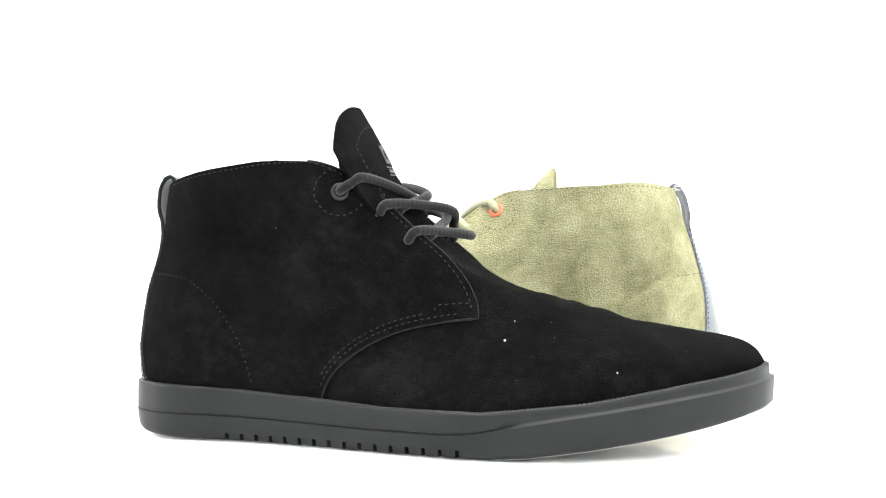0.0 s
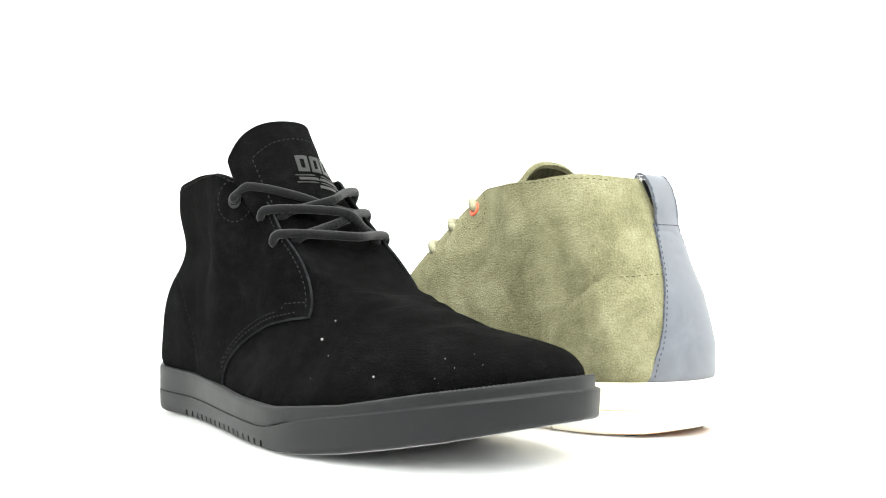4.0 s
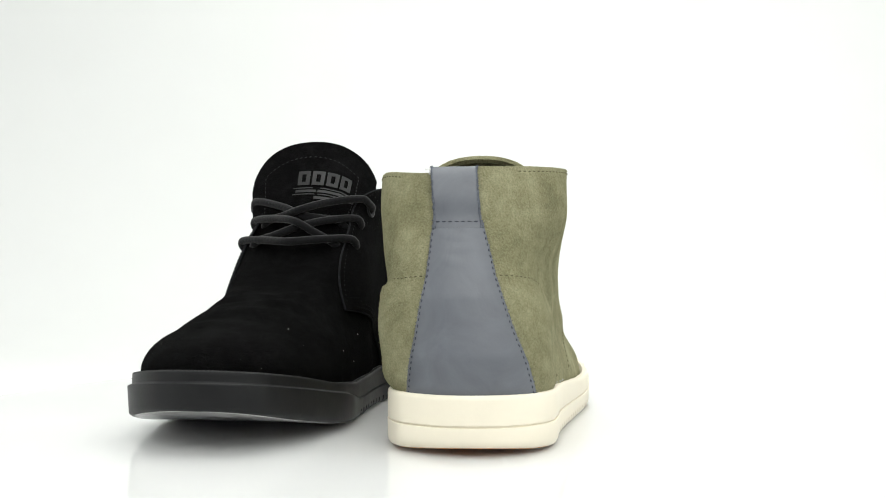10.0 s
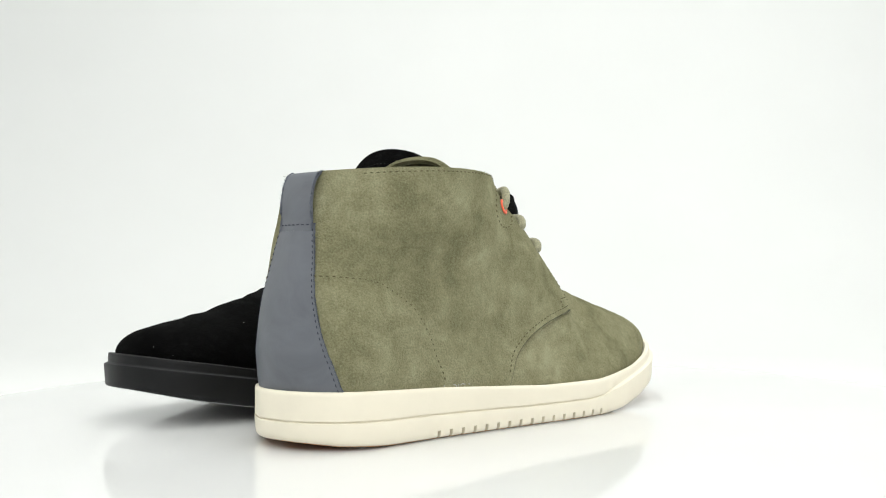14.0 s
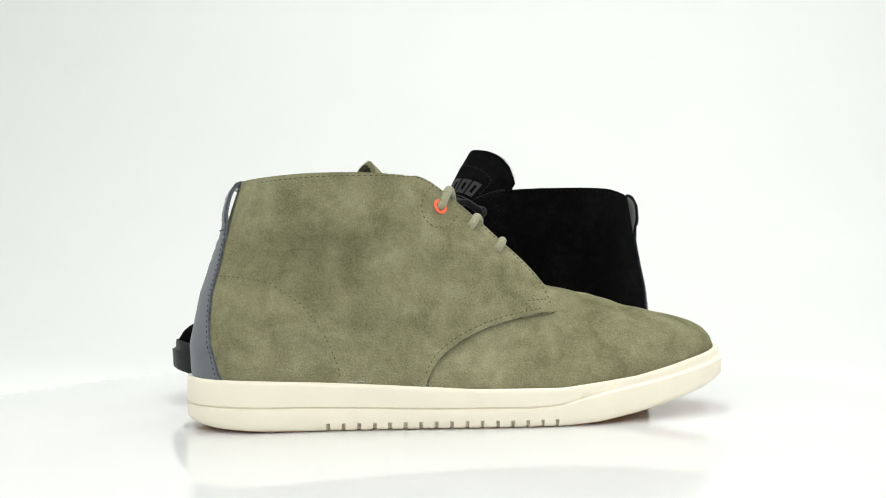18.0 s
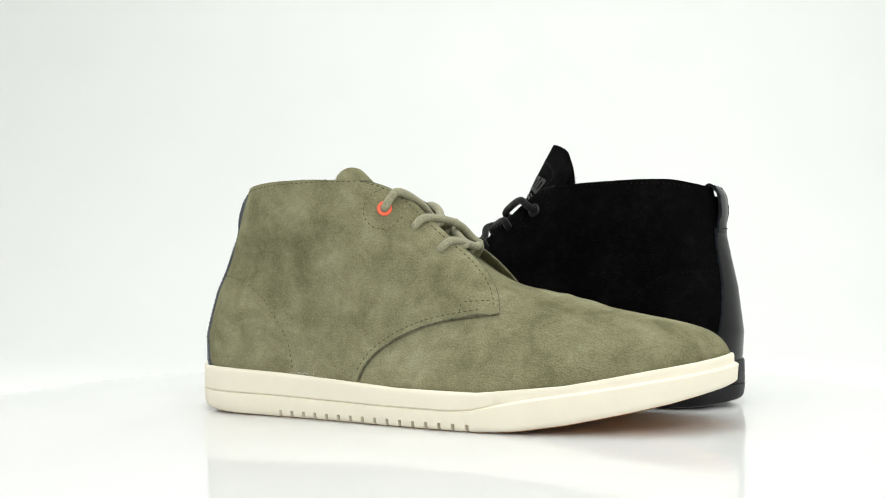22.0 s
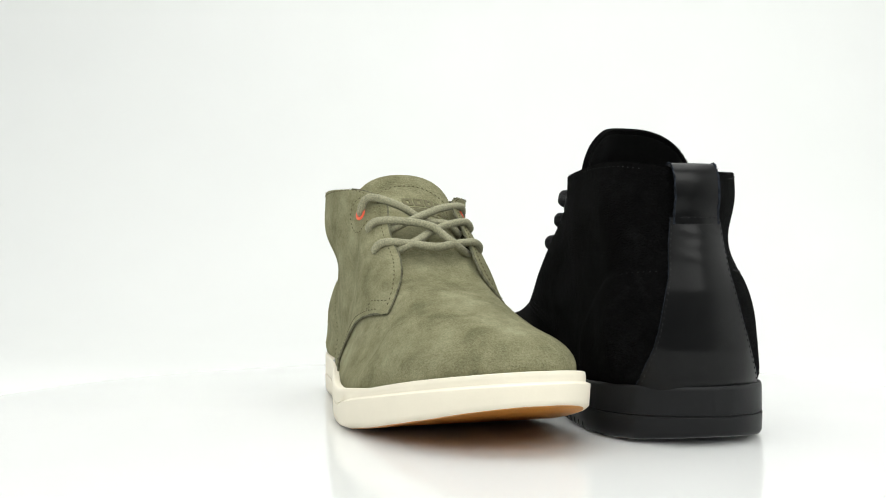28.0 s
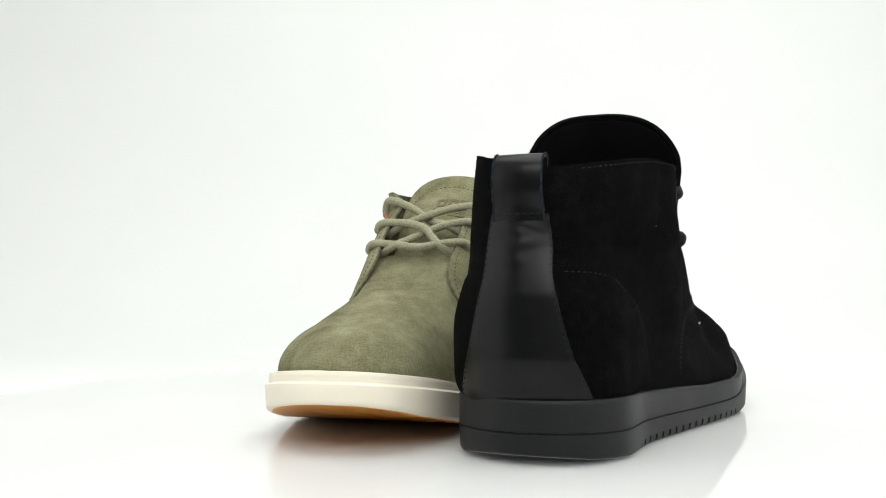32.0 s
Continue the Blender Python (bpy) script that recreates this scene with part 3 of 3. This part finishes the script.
def make_upper(shoe, mats, k):
    # vamp over toes and instep
    rows = []
    for u in np.linspace(0, 1, 76):
        start = 150.5 if MODEL[0] == "black" else 157
        x = start + (294.45 - start) * (1 - (1 - u) ** 1.9)
        low, top = float(sole_top(x)) - 1.6, float(crest_z(x))
        p = float(np.interp(x, [110, 139, 153, 170, 184, 210, 250, 294], [4.0, 3.4, 2.6, 2.1, 1.75, 1.8, 2.0, 2.0]))
        row = []
        for side in (-1, 1):
            ph = np.linspace(0, math.pi / 2, 33)
            if side > 0:
                ph = ph[::-1][1:]
            z = low + (max(top, low + 0.8) - low) * np.sin(ph) ** (2 / p)
            y = flank_y(np.full(len(z), x), z, side)
            cap = float(throat_z(x)) - 3.0
            z = np.where(z > cap, cap + 3.0 * np.tanh((z - cap) / 3.0), z)
            z = z + vamp_crease(np.full(len(z), x), y) * smooth(low + 6, low + 22, z)
            row += list(zip([x] * len(z), y, z))
        rows.append(row)
    v, f = shell(np.array(rows) * k, 1.4 * k, 0.0, away=(0.2 * 1000 * k, -10 * k, 0))
    for side in (-1, 1):
        Q = np.array([[(x, lo + (62 - lo) * u) for u in np.linspace(0, 1, 16)]
                      for x, lo in ((x, float(sole_top(x)) - 1.6) for x in np.linspace(96, 158, 24))])
        W = np.stack([Q[..., 0], flank_y(Q[..., 0], Q[..., 1], side), Q[..., 1]], -1)
        wv, wf = shell(W * k, 1.4 * k, 0.0, away=(120 * k, -10 * k, 30 * k))
        f = f + [tuple(i + len(v) for i in face) for face in wf]
        v = v + wv
    link_mesh("vamp", v, f, mats["suede"], shoe)
    # two side panels with the lacing flaps
    for side in (-1, 1):
        ts = np.concatenate([np.linspace(0, 0.42, 24), np.linspace(0.42, 1, 34)[1:]])
        ss = np.linspace(0, 1, 72) ** 1.6
        Q = np.array([[quarter_xz(s, t, side) for s in ss] for t in ts])
        P = np.stack([Q[..., 0], flank_y(Q[..., 0], Q[..., 1], side), Q[..., 1]], -1)
        v, f = shell(P * k, 1.5 * k, 1.7 * k, away=(70 * k, -side * 10 * k, 60 * k))
        link_mesh("quarter", v, f, mats["suede"], shoe)
        link = P[20:, :64]
        v, f = shell(link * k, 0.9 * k, 0.1 * k, away=(70 * k, -side * 10 * k, 60 * k))
        link_mesh("lining", v, f, mats["lining"], shoe)
        # raw edge of the hide along flap and facing
        edge = []
        for t in np.linspace(0.02, 0.985, 90):
            x, z = quarter_xz(1.0, t, side)
            p, nrm = on_flank(x, z, side, 0.9)
            edge.append(p * k)
        v, f = tube(edge, 0.74 * k, 6)
        link_mesh("cut_edge", v, f, mats["edge"], shoe)
        # seams
        sunk = 1.5 if MODEL[0] == "black" and side > 0 else 1.75
        def inner(t, d):
            f0 = quarter_line(t)
            x0 = heel_x(22 + 102 * t ** 0.95)
            return quarter_xz(1 - d / max(f0[0] - x0, 1), t, side)
        add_stitches(shoe, mats, k, flank_line([quarter_xz(s, 0.972, side) for s in np.linspace(0.1, 0.99, 70)], side, sunk, k))
        add_stitches(shoe, mats, k, flank_line([inner(t, 2.6) for t in np.linspace(0.44, 0.97, 60)], side, sunk, k))
        low_row = [(x - 1.0, z + 2.3) for x, z in curve(flap_lines()[0], 50)[4:-4]]
        add_stitches(shoe, mats, k, flank_line(low_row, side, sunk, k))
        if MODEL[0] == "black":
            add_stitches(shoe, mats, k, flank_line([(x - 2.0, z + 4.3) for x, z in curve(flap_lines()[0], 50)[6:-10]], side, sunk, k))
        add_stitches(shoe, mats, k, flank_line([flap_shift(167 + 14.5 * a, 60.2 + 0.6 * a) for a in np.linspace(0, 1, 16)], side, sunk, k))
        add_stitches(shoe, mats, k, flank_line([flap_shift(167 - 0.4 * a, 60.2 - 5.0 * a) for a in np.linspace(0, 1, 8)], side, sunk, k), length=1.6)
        add_stitches(shoe, mats, k, flank_line(curve([(13.5, 74), (24, 73), (38, 69.5), (53, 59), (65, 42), (72, 24)], 60), side, sunk, k))
        ring = [(hole(0)[0] + 10.5 * math.cos(a), hole(0)[1] + 10.5 * math.sin(a)) for a in np.linspace(radians(105), radians(335), 40)]
        add_stitches(shoe, mats, k, flank_line(ring, side, sunk, k))
    # eyelets of the top pair
    for side in (-1, 1):
        c, nrm = on_flank(*hole(0), side, 1.7)
        t1 = nrm.cross(Vector((0, 0, 1))).normalized()
        t2 = nrm.cross(t1)
        verts, faces = [], []
        for i in range(28):
            a = 2 * math.pi * i / 28
            rad = t1 * math.cos(a) + t2 * math.sin(a)
            for j in range(8):
                b = 2 * math.pi * j / 8
                verts.append((c + rad * (3.05 + 0.95 * math.cos(b)) + nrm * (0.25 + 0.6 * math.sin(b))) * k)
        for i in range(28):
            for j in range(8):
                a, b = i * 8 + j, i * 8 + (j + 1) % 8
                c2, d2 = ((i + 1) % 28) * 8 + (j + 1) % 8, ((i + 1) % 28) * 8 + j
                faces.append((a, b, c2, d2))
        link_mesh("eyelet", verts, faces, mats["eyelet"], shoe, "coral red metal eyelet" if MODEL[0] == "olive" else "silver metal eyelet")


def fibres(roots, rnd, k, thick=0.11, spread=0.7):
    """Short tapered hairs: (root, direction, length) each."""
    verts, faces = [], []
    for p, d, reach in roots:
        d = (d + Vector((rnd.uniform(-1, 1), rnd.uniform(-1, 1), rnd.uniform(-1, 1))) * spread).normalized()
        a = d.orthogonal().normalized() * thick
        b = d.cross(a)
        n = len(verts)
        verts += [(p - d * 0.3 + a) * k, (p - d * 0.3 - a * 0.5 + b) * k, (p - d * 0.3 - a * 0.5 - b) * k, (p + d * reach) * k]
        faces += [(n, n + 1, n + 3), (n + 1, n + 2, n + 3), (n + 2, n, n + 3)]
    return verts, faces


def make_heel(shoe, mats, k):
    zs = np.linspace(21, 97.5, 60)
    rough = random.Random(7)
    vs = np.linspace(-1, 1, 31)
    P = []
    for z in zs:
        row = []
        for v in vs:
            y = v * strip_half(z) + strip_mid(z)
            row.append((float(heel_at(y, z, -1 if v < 0 else 1)), y, z))
        P.append(row)
    P = np.array(P)
    Z, Y = P[..., 2], P[..., 1] - strip_mid(P[..., 2])
    fold = 0.0
    for z0, y0, lean, wide, reach, high in ((90.5, 2, 0.22, 1.3, 6, 0.5), (85.5, -3, -0.15, 1.6, 7, 0.45), (79.5, 3, 0.3, 1.9, 6, 0.35), (92.5, -5, 0.4, 1.1, 4, 0.4)):
        fold = fold + high * np.exp(-((Z - z0 - lean * (Y - y0)) / wide) ** 2) * np.exp(-((Y - y0) / reach) ** 2)
    P[..., 0] -= (0.8 if MODEL[0] == "olive" else 0.4) * fold
    away = (70 * k, 0, 60 * k)
    tufts = []
    v, f = shell(P * k, 1.5 * k, 3.0 * k, away=away)
    link_mesh("heel_strip", v, f, mats["leather"], shoe, "slate blue-grey smooth leather heel strip" if MODEL[0] == "olive" else "smooth black leather heel strip")
    N = normals(P)
    if np.mean(np.sum(N * (P - np.array((70, 0, 60))), axis=2)) < 0:
        N = -N
    for j, d in ((0, 1), (len(vs) - 1, -1)):
        line = [(Vector(P[i, j] * 0.35 + P[i, j + d] * 0.65 + N[i, j + d] * 3.05) * k, Vector(N[i, j])) for i in range(len(zs))]
        add_stitches(shoe, mats, k, line, "heel_thread", 1.7)
        raw = [Vector(P[i, j] + N[i, j] * (2.2 + rough.uniform(-0.2, 0.25))) * k for i in range(len(zs))]
        v, f = tube(raw, lambda u: (0.36 + 0.22 * rough.random()) * k, 6)
        link_mesh("cut_edge", v, f, mats["raw"], shoe)
        for i in range(len(zs) - 1):
            for _ in range(9):
                p = Vector(P[i, j] + (P[i + 1, j] - P[i, j]) * rough.random() + N[i, j] * rough.uniform(1.6, 3.0))
                tufts.append((p, (Vector(P[i, j] - P[i, j + d]).normalized() + Vector(N[i, j]) * 0.6).normalized(), rough.uniform(0.5, 1.3)))
    # pull loop
    rows = []
    loop = curve([(95, 3.4), (101, 4.2), (109, 5.8), (117, 6.0), (121.5, 3.6), (122.3, 0.6), (120, -1.8), (111, -2.8)]
                 if MODEL[0] == "black" else
                 [(95, 3.4), (101, 4.2), (109, 5.6), (117, 5.6), (121.5, 3.6), (122.5, 1.0), (120.3, -1.4), (111, -2.6)], 30)
    for a in np.linspace(0, 1, 30):
        row = []
        for v in np.linspace(-1, 1, 13):
            z, out = loop[int(round(a * 29))]
            z, out = float(z), float(out)
            y = v * strip_half(z) + strip_mid(z)
            mid = float(strip_mid(z))
            flat = mid + (y - mid) * (1 - 0.3 * float(smooth(98, 108, z)))
            row.append((float(heel_at(flat, z, -1 if v < 0 else 1)) - out, y, z))
        rows.append(row)
    R = np.array(rows)
    v, f = shell(R * k, 1.5 * k, 0.0)
    tab = link_mesh("pull_tab", v, f, mats["leather"], shoe, "folded leather pull loop at the heel")
    for j in (0, 12):
        raw = [(Vector(R[i, j]) + Vector((rough.uniform(-0.25, 0.25), rough.uniform(-0.2, 0.2), 0))) * k for i in range(len(R))]
        v, f = tube(raw, lambda u: (0.32 + 0.3 * rough.random()) * k, 6)
        link_mesh("cut_edge", v, f, mats["raw"], tab)
        for i in range(len(R) - 1):
            for _ in range(12):
                p = Vector(R[i, j] + (R[i + 1, j] - R[i, j]) * rough.random())
                tufts.append((p, Vector((-0.3, -1 if j == 0 else 1, 0.2)).normalized(), rough.uniform(0.5, 1.3)))
    line = [(Vector(R[2, j] - Vector((1, 0, 0)) * 0.2) * k, Vector((-1, 0, 0.1))) for j in range(13)]
    add_stitches(shoe, mats, k, line, "heel_thread", 1.8)
    v, f = fibres(tufts, rough, k, 0.12)
    tagged(link_mesh("fray", v, f, mats["raw"], shoe, smooth=False), kind="stuff")


TONGUE = {"olive": [(175, 69), (152, 86.5), (137, 99), (121, 110), (106, 122), (93, 134.5)],
          "black": [(175, 69), (153, 89), (140, 104), (131.5, 117), (123, 134.5), (113.2, 151.6)]}

TONGUE_LINE = {key: curve(pts, 60) for key, pts in TONGUE.items()}


def tongue_point(u, v, lift=0.0):
    C = TONGUE_LINE[MODEL[0]]
    black = MODEL[0] == "black"
    e = min(max(u * (1 - ((0.2 if black else 0.13) * min(u * 2, 1)) * abs(v) ** (2.4 if black else 2.6)), 0), 1) * 59
    i = min(int(e), 58)
    c = C[i] + (C[i + 1] - C[i]) * (e - i)
    d = C[min(i + 2, 59)] - C[max(i - 1, 0)]
    d = d / np.linalg.norm(d)
    back = np.array([-d[1], d[0]])
    if back[0] > 0:
        back = -back
    wide = float(np.interp(u, [0, 0.3, 0.55, 0.75, 0.9, 1], [25, 29, 32, 35.5, 38, 38] if black else [21, 23, 26, 29, 31, 31]))
    deep = float(np.interp(u, [0, 0.4, 1], [4, 9 if black else 10, 11.5 if black else 13]))
    off = deep * v * v - lift
    x, z = c + back * off
    dy = wide * math.sin(v * 1.2) / math.sin(1.2)
    twist = radians(32) * float(smooth(0.4, 0.9, u) * smooth(-8, 26, dy)) if black else 0.0
    return Vector((x - dy * math.sin(twist), (-6.6 if black else -3.5) + dy * math.cos(twist), z))


def make_tongue(shoe, mats, k):
    P = np.array([[tuple(tongue_point(u, v)) for v in np.linspace(-1, 1, 33)] for u in np.linspace(0, 1, 40)])
    v, f = shell(P * k, 2.6 * k, 0.0, away=(60 * k, 0, 90 * k))
    tongue = link_mesh("tongue", v, f, mats["suede"], shoe)
    v, f = shell(P[14:39, 1:-1] * k, 0.8 * k, -2.3 * k, away=(60 * k, 0, 90 * k))
    link_mesh("tongue_lining", v, f, mats["lining"], shoe)
    # seam inside the rim
    path = [(u, -0.66) for u in np.linspace(0.45, 0.84, 20)] + \
           [(0.84 + 0.05 * math.sin(math.pi * a), -0.66 + 1.32 * a) for a in np.linspace(0.03, 0.97, 24)] + \
           [(u, 0.66) for u in np.linspace(0.84, 0.45, 20)]
    line = [(tongue_point(u, v, 0.1) * k, (tongue_point(u, v, 1) - tongue_point(u, v, 0)).normalized()) for u, v in path]
    add_stitches(shoe, mats, k, line)
    # brand mark: plain hollow blocks over thin bars
    u0 = 0.745 if MODEL[0] == "black" else 0.73
    high, blocks = (0.045 if MODEL[0] == "black" else 0.036), []
    for i in range(4):
        a, b, lo, hi = -0.14 + 0.185 * i, 0.015 + 0.185 * i, u0 - high, u0 + high
        blocks += [(a, b, hi - 0.02, hi), (a, b, lo, lo + 0.02), (a, a + 0.05, lo + 0.02, hi - 0.02)]
        blocks += [(b - 0.05, b, lo + 0.02, hi - 0.02)]
    low = u0 - high
    blocks += [(-0.2, 0.66, low - 0.022, low - 0.016), (-0.16, 0.62, low - 0.047, low - 0.031), (-0.2, 0.66, low - 0.063, low - 0.057),
               (0.1, 0.4, low - 0.094, low - 0.076)]
    for a, b, lo, hi in blocks:
        Q = np.array([[tuple(tongue_point(u, v)) for v in np.linspace(a, b, 5)] for u in np.linspace(lo, hi, 3)])
        vv, ff = shell(Q * k, 0.6 * k, 0.3 * k, away=(60 * k, 0, 90 * k))
        link_mesh("brand_mark", vv, ff, mats["mark"], tongue, "plain raised mark on the tongue")


def make_laces(shoe, mats, k):
    black = MODEL[0] == "black"

    def leave(h, side, bow=0.0):
        """Out of a hole and over the edge of its flap."""
        x, z = hole(h)
        out = [on_flank(x, z, side, -2.5)[0], on_flank(x + 0.3, z + 0.6, side, 2.4)[0],
               on_flank(x + 3.0, z + 3.4 + bow, side, 3.3 + bow)[0]]
        if black and h == 0:
            out[1:] = [on_flank(x + 0.5, z + 0.7, side, 3.4)[0], on_flank(x + 3.6, z + 2.6, side, 4.6)[0],
                       on_flank(x + 7.5, z + 4.6, side, 4.8)[0]]
        return out

    def lay(points):
        path = curve([tuple(p) for p in points], 330)
        v, f = cord([Vector(p) * k for p in path], 2.15 * k)
        link_mesh("lace", v, f, mats["lace"], shoe)

    def cross(a, side, b, mid, bow=0.0):
        """From hole a across the tongue and under the other flap at hole b."""
        x, z = hole(b)
        out, m = leave(a, side, bow), Vector((mid[0], -4.5, mid[1]))
        dive = [on_flank(x + 8.5, z + 4.0, -side, -0.3)[0] + Vector((0.3, side * 3.0, 0.0)), on_flank(x + 5.0, z + 0.5, -side, -3.6)[0]]
        lay(out + [out[-1].lerp(m, 0.55) + Vector((0.6, 0, 1.3 + bow * 0.4)), m, m.lerp(dive[0], 0.55)] + dive)
    d = 2.0 if black else 0.0
    left, right = leave(2, -1), leave(2, 1)
    m = Vector((163.5 + d, -5.0, 89.3 + d))
    lay(left + [left[-1].lerp(m, 0.5) + Vector((0.8, 0, 0.5)), m, m.lerp(right[-1], 0.5) + Vector((0.8, 0, 0.5))] + right[::-1])
    cross(1, 1, 2, (152.0 + d, 97.5 + d))
    cross(1, -1, 2, (155.0 + d, 100.5 + d))
    cross(0, -1, 1, (140.0 + d, 104.5 + d), 0.0 if black else 2.5)
    cross(0, 1, 1, (143.0 + d, 108.0 + d))


def make_lint(shoe, k):
    """Specks of lint on the black nap."""
    rnd = random.Random(4)
    specks = [(187, 45.5, -1, 0.55), (234, 33.5, -1, 0.36), (190.5, 53.5, -1, 0.25), (235, 48, 1, 0.22), (84, 95, -1, 0.15)]
    specks += [(rnd.uniform(165, 285), rnd.uniform(0.15, 0.75), rnd.choice((-1, -1, 1)), rnd.uniform(0.08, 0.17)) for _ in range(16)]
    specks = [(x, z if z > 1 else float(sole_top(x) + (crest_z(x) - sole_top(x)) * z), side, r) for x, z, side, r in specks]
    for x, z, side, r in specks:
        p, nrm = on_flank(x, z, side, 1.9 if x < 150 else 0.3)
        d = Vector((rnd.uniform(-1, 1), rnd.uniform(-1, 1), rnd.uniform(-1, 1))).normalized() * r * 1.2
        v, f = tube([(p - d) * k, (p + nrm * r * 0.4) * k, (p + d * 0.8) * k], lambda u: r * k * (0.55 + 0.45 * math.sin(math.pi * u)), 7)
        link_mesh("lint", v, f, LINT, shoe, "speck of pale lint")


def make_loose_threads(shoe, k):
    """Pale thread ends by the sole's rim and at the pull loop."""
    rnd = random.Random(9)
    at = [on_flank(x, float(sole_top(x)) + 1.2, -1, 2.2)[0] for x in (71, 76, 79, 83, 86)]
    at += [Vector((float(heel_at(v, 121, 1)) - 2.6, v, 121 + rnd.uniform(-2, 1))) for v in (15.6, 16.4, 17.2, 18.0, 16.0)]
    for p in at:
        pts = [p]
        d = Vector((rnd.uniform(-1, 1), rnd.uniform(-0.6, 0.6), rnd.uniform(-0.3, 0.8)))
        for _ in range(4):
            d = (d + Vector((rnd.uniform(-1, 1), rnd.uniform(-0.6, 0.6), rnd.uniform(-0.7, 0.7)))).normalized()
            pts.append(pts[-1] + d * 0.9)
        v, f = tube([q * k for q in curve([tuple(q) for q in pts], 12)], 0.2 * k, 5)
        link_mesh("loose_thread", v, f, LINT, shoe, "frayed pale thread end")


def make_nap(shoe, mats, k):
    """Short fibres that stand off the cut edges of the suede."""
    rnd = random.Random(21)
    roots = []
    for side in (-1, 1):
        for _ in range(420):
            u = rnd.random()
            x, z = quarter_xz(0.05 + 0.95 * u, 0.995, side) if rnd.random() < 0.65 else quarter_xz(0.997, 0.45 + 0.54 * u, side)
            p, nrm = on_flank(x, z, side, rnd.uniform(0.2, 1.7))
            roots.append((p, (nrm * 0.5 + Vector((0.1, 0, 0.9))).normalized()))
    for _ in range(260):
        v = rnd.uniform(-0.97, 0.97)
        roots.append((tongue_point(1.0, v, -rnd.uniform(0.1, 2.4)), (tongue_point(1.0, v) - tongue_point(0.96, v)).normalized()))
    roots = [(p, d, rnd.uniform(0.4, 1.0)) for p, d in roots]
    # hairs all over the hide
    for side in (-1, 1):
        t, u = np.array([rnd.random() for _ in range(3200)]), np.array([rnd.random() for _ in range(3200)])
        x = np.array([quarter_xz(a, b, side) for a, b in zip(0.06 + 0.92 * u, 0.02 + 0.97 * t)])
        roots += hair_roots(x[:, 0], x[:, 1], side, 1.6, rnd)
        x = 200 + 92 * np.array([rnd.random() for _ in range(2600)])
        z = sole_top(x) + (np.minimum(crest_z(x), throat_z(x) - 4.0) - sole_top(x)) * np.array([rnd.random() for _ in range(2600)]) ** 0.7
        roots += hair_roots(x, z, side, -0.1, rnd)
    verts, faces = fibres(roots, rnd, k)
    tagged(link_mesh("nap", verts, faces, mats["suede"], shoe, smooth=False), kind="stuff")


def hair_roots(x, z, side, lift, rnd):
    """Roots on the flank at many places at once, with the lie of the nap."""
    e = 0.6
    y = flank_y(x, z, side)
    nx = -(flank_y(x + e, z, side) - flank_y(x - e, z, side)) / (2 * e)
    nz = -(flank_y(x, z + e, side) - flank_y(x, z - e, side)) / (2 * e)
    out = []
    for p, q, r, a, b in zip(x, y, z, nx, nz):
        n = (Vector((a, 1.0, b)) * side).normalized()
        out.append((Vector((p, q, r)) + n * lift, (n * 0.8 + Vector((0.3, 0, -0.5)) * 0.5).normalized(), rnd.uniform(0.25, 0.65)))
    return out


def make_shoe(model, mats, k, name, label):
    MODEL[0] = model
    shoe = tagged(new(name), label, "shoe", "pair of chukka shoes")
    make_sole(shoe, mats, k)
    make_upper(shoe, mats, k)
    make_heel(shoe, mats, k)
    make_tongue(shoe, mats, k)
    make_laces(shoe, mats, k)
    make_nap(shoe, mats, k)
    if model == "black":
        make_lint(shoe, k)
    else:
        make_loose_threads(shoe, k)
    return shoe


GREEN = make_shoe("olive", OLIVE, 0.001, "chukka_boot", "olive green suede chukka boot with cream rubber sole on the turntable")
DARK = make_shoe("black", BLACK, 0.001019, "chukka_boot", "black suede chukka boot with black rubber sole on the turntable")


# ------------------------------------------------------------------ what moves
def motions():
    green = pose(0.1472, -0.0024, 0.0, 0, 0, 174.3)
    black = pose(-0.1568, -0.0516, 0.0, 0, 0, -12.2)
    walk(TABLE, [(t, pose(0, 0, 0, 0, 0, -a)) for t, a in TURN])
    walk(GREEN, [(t, pose(0, 0, 0, 0, 0, -a) @ green) for t, a in TURN])
    walk(DARK, [(t, pose(0, 0, 0, 0, 0, -a) @ black) for t, a in TURN])


motions()
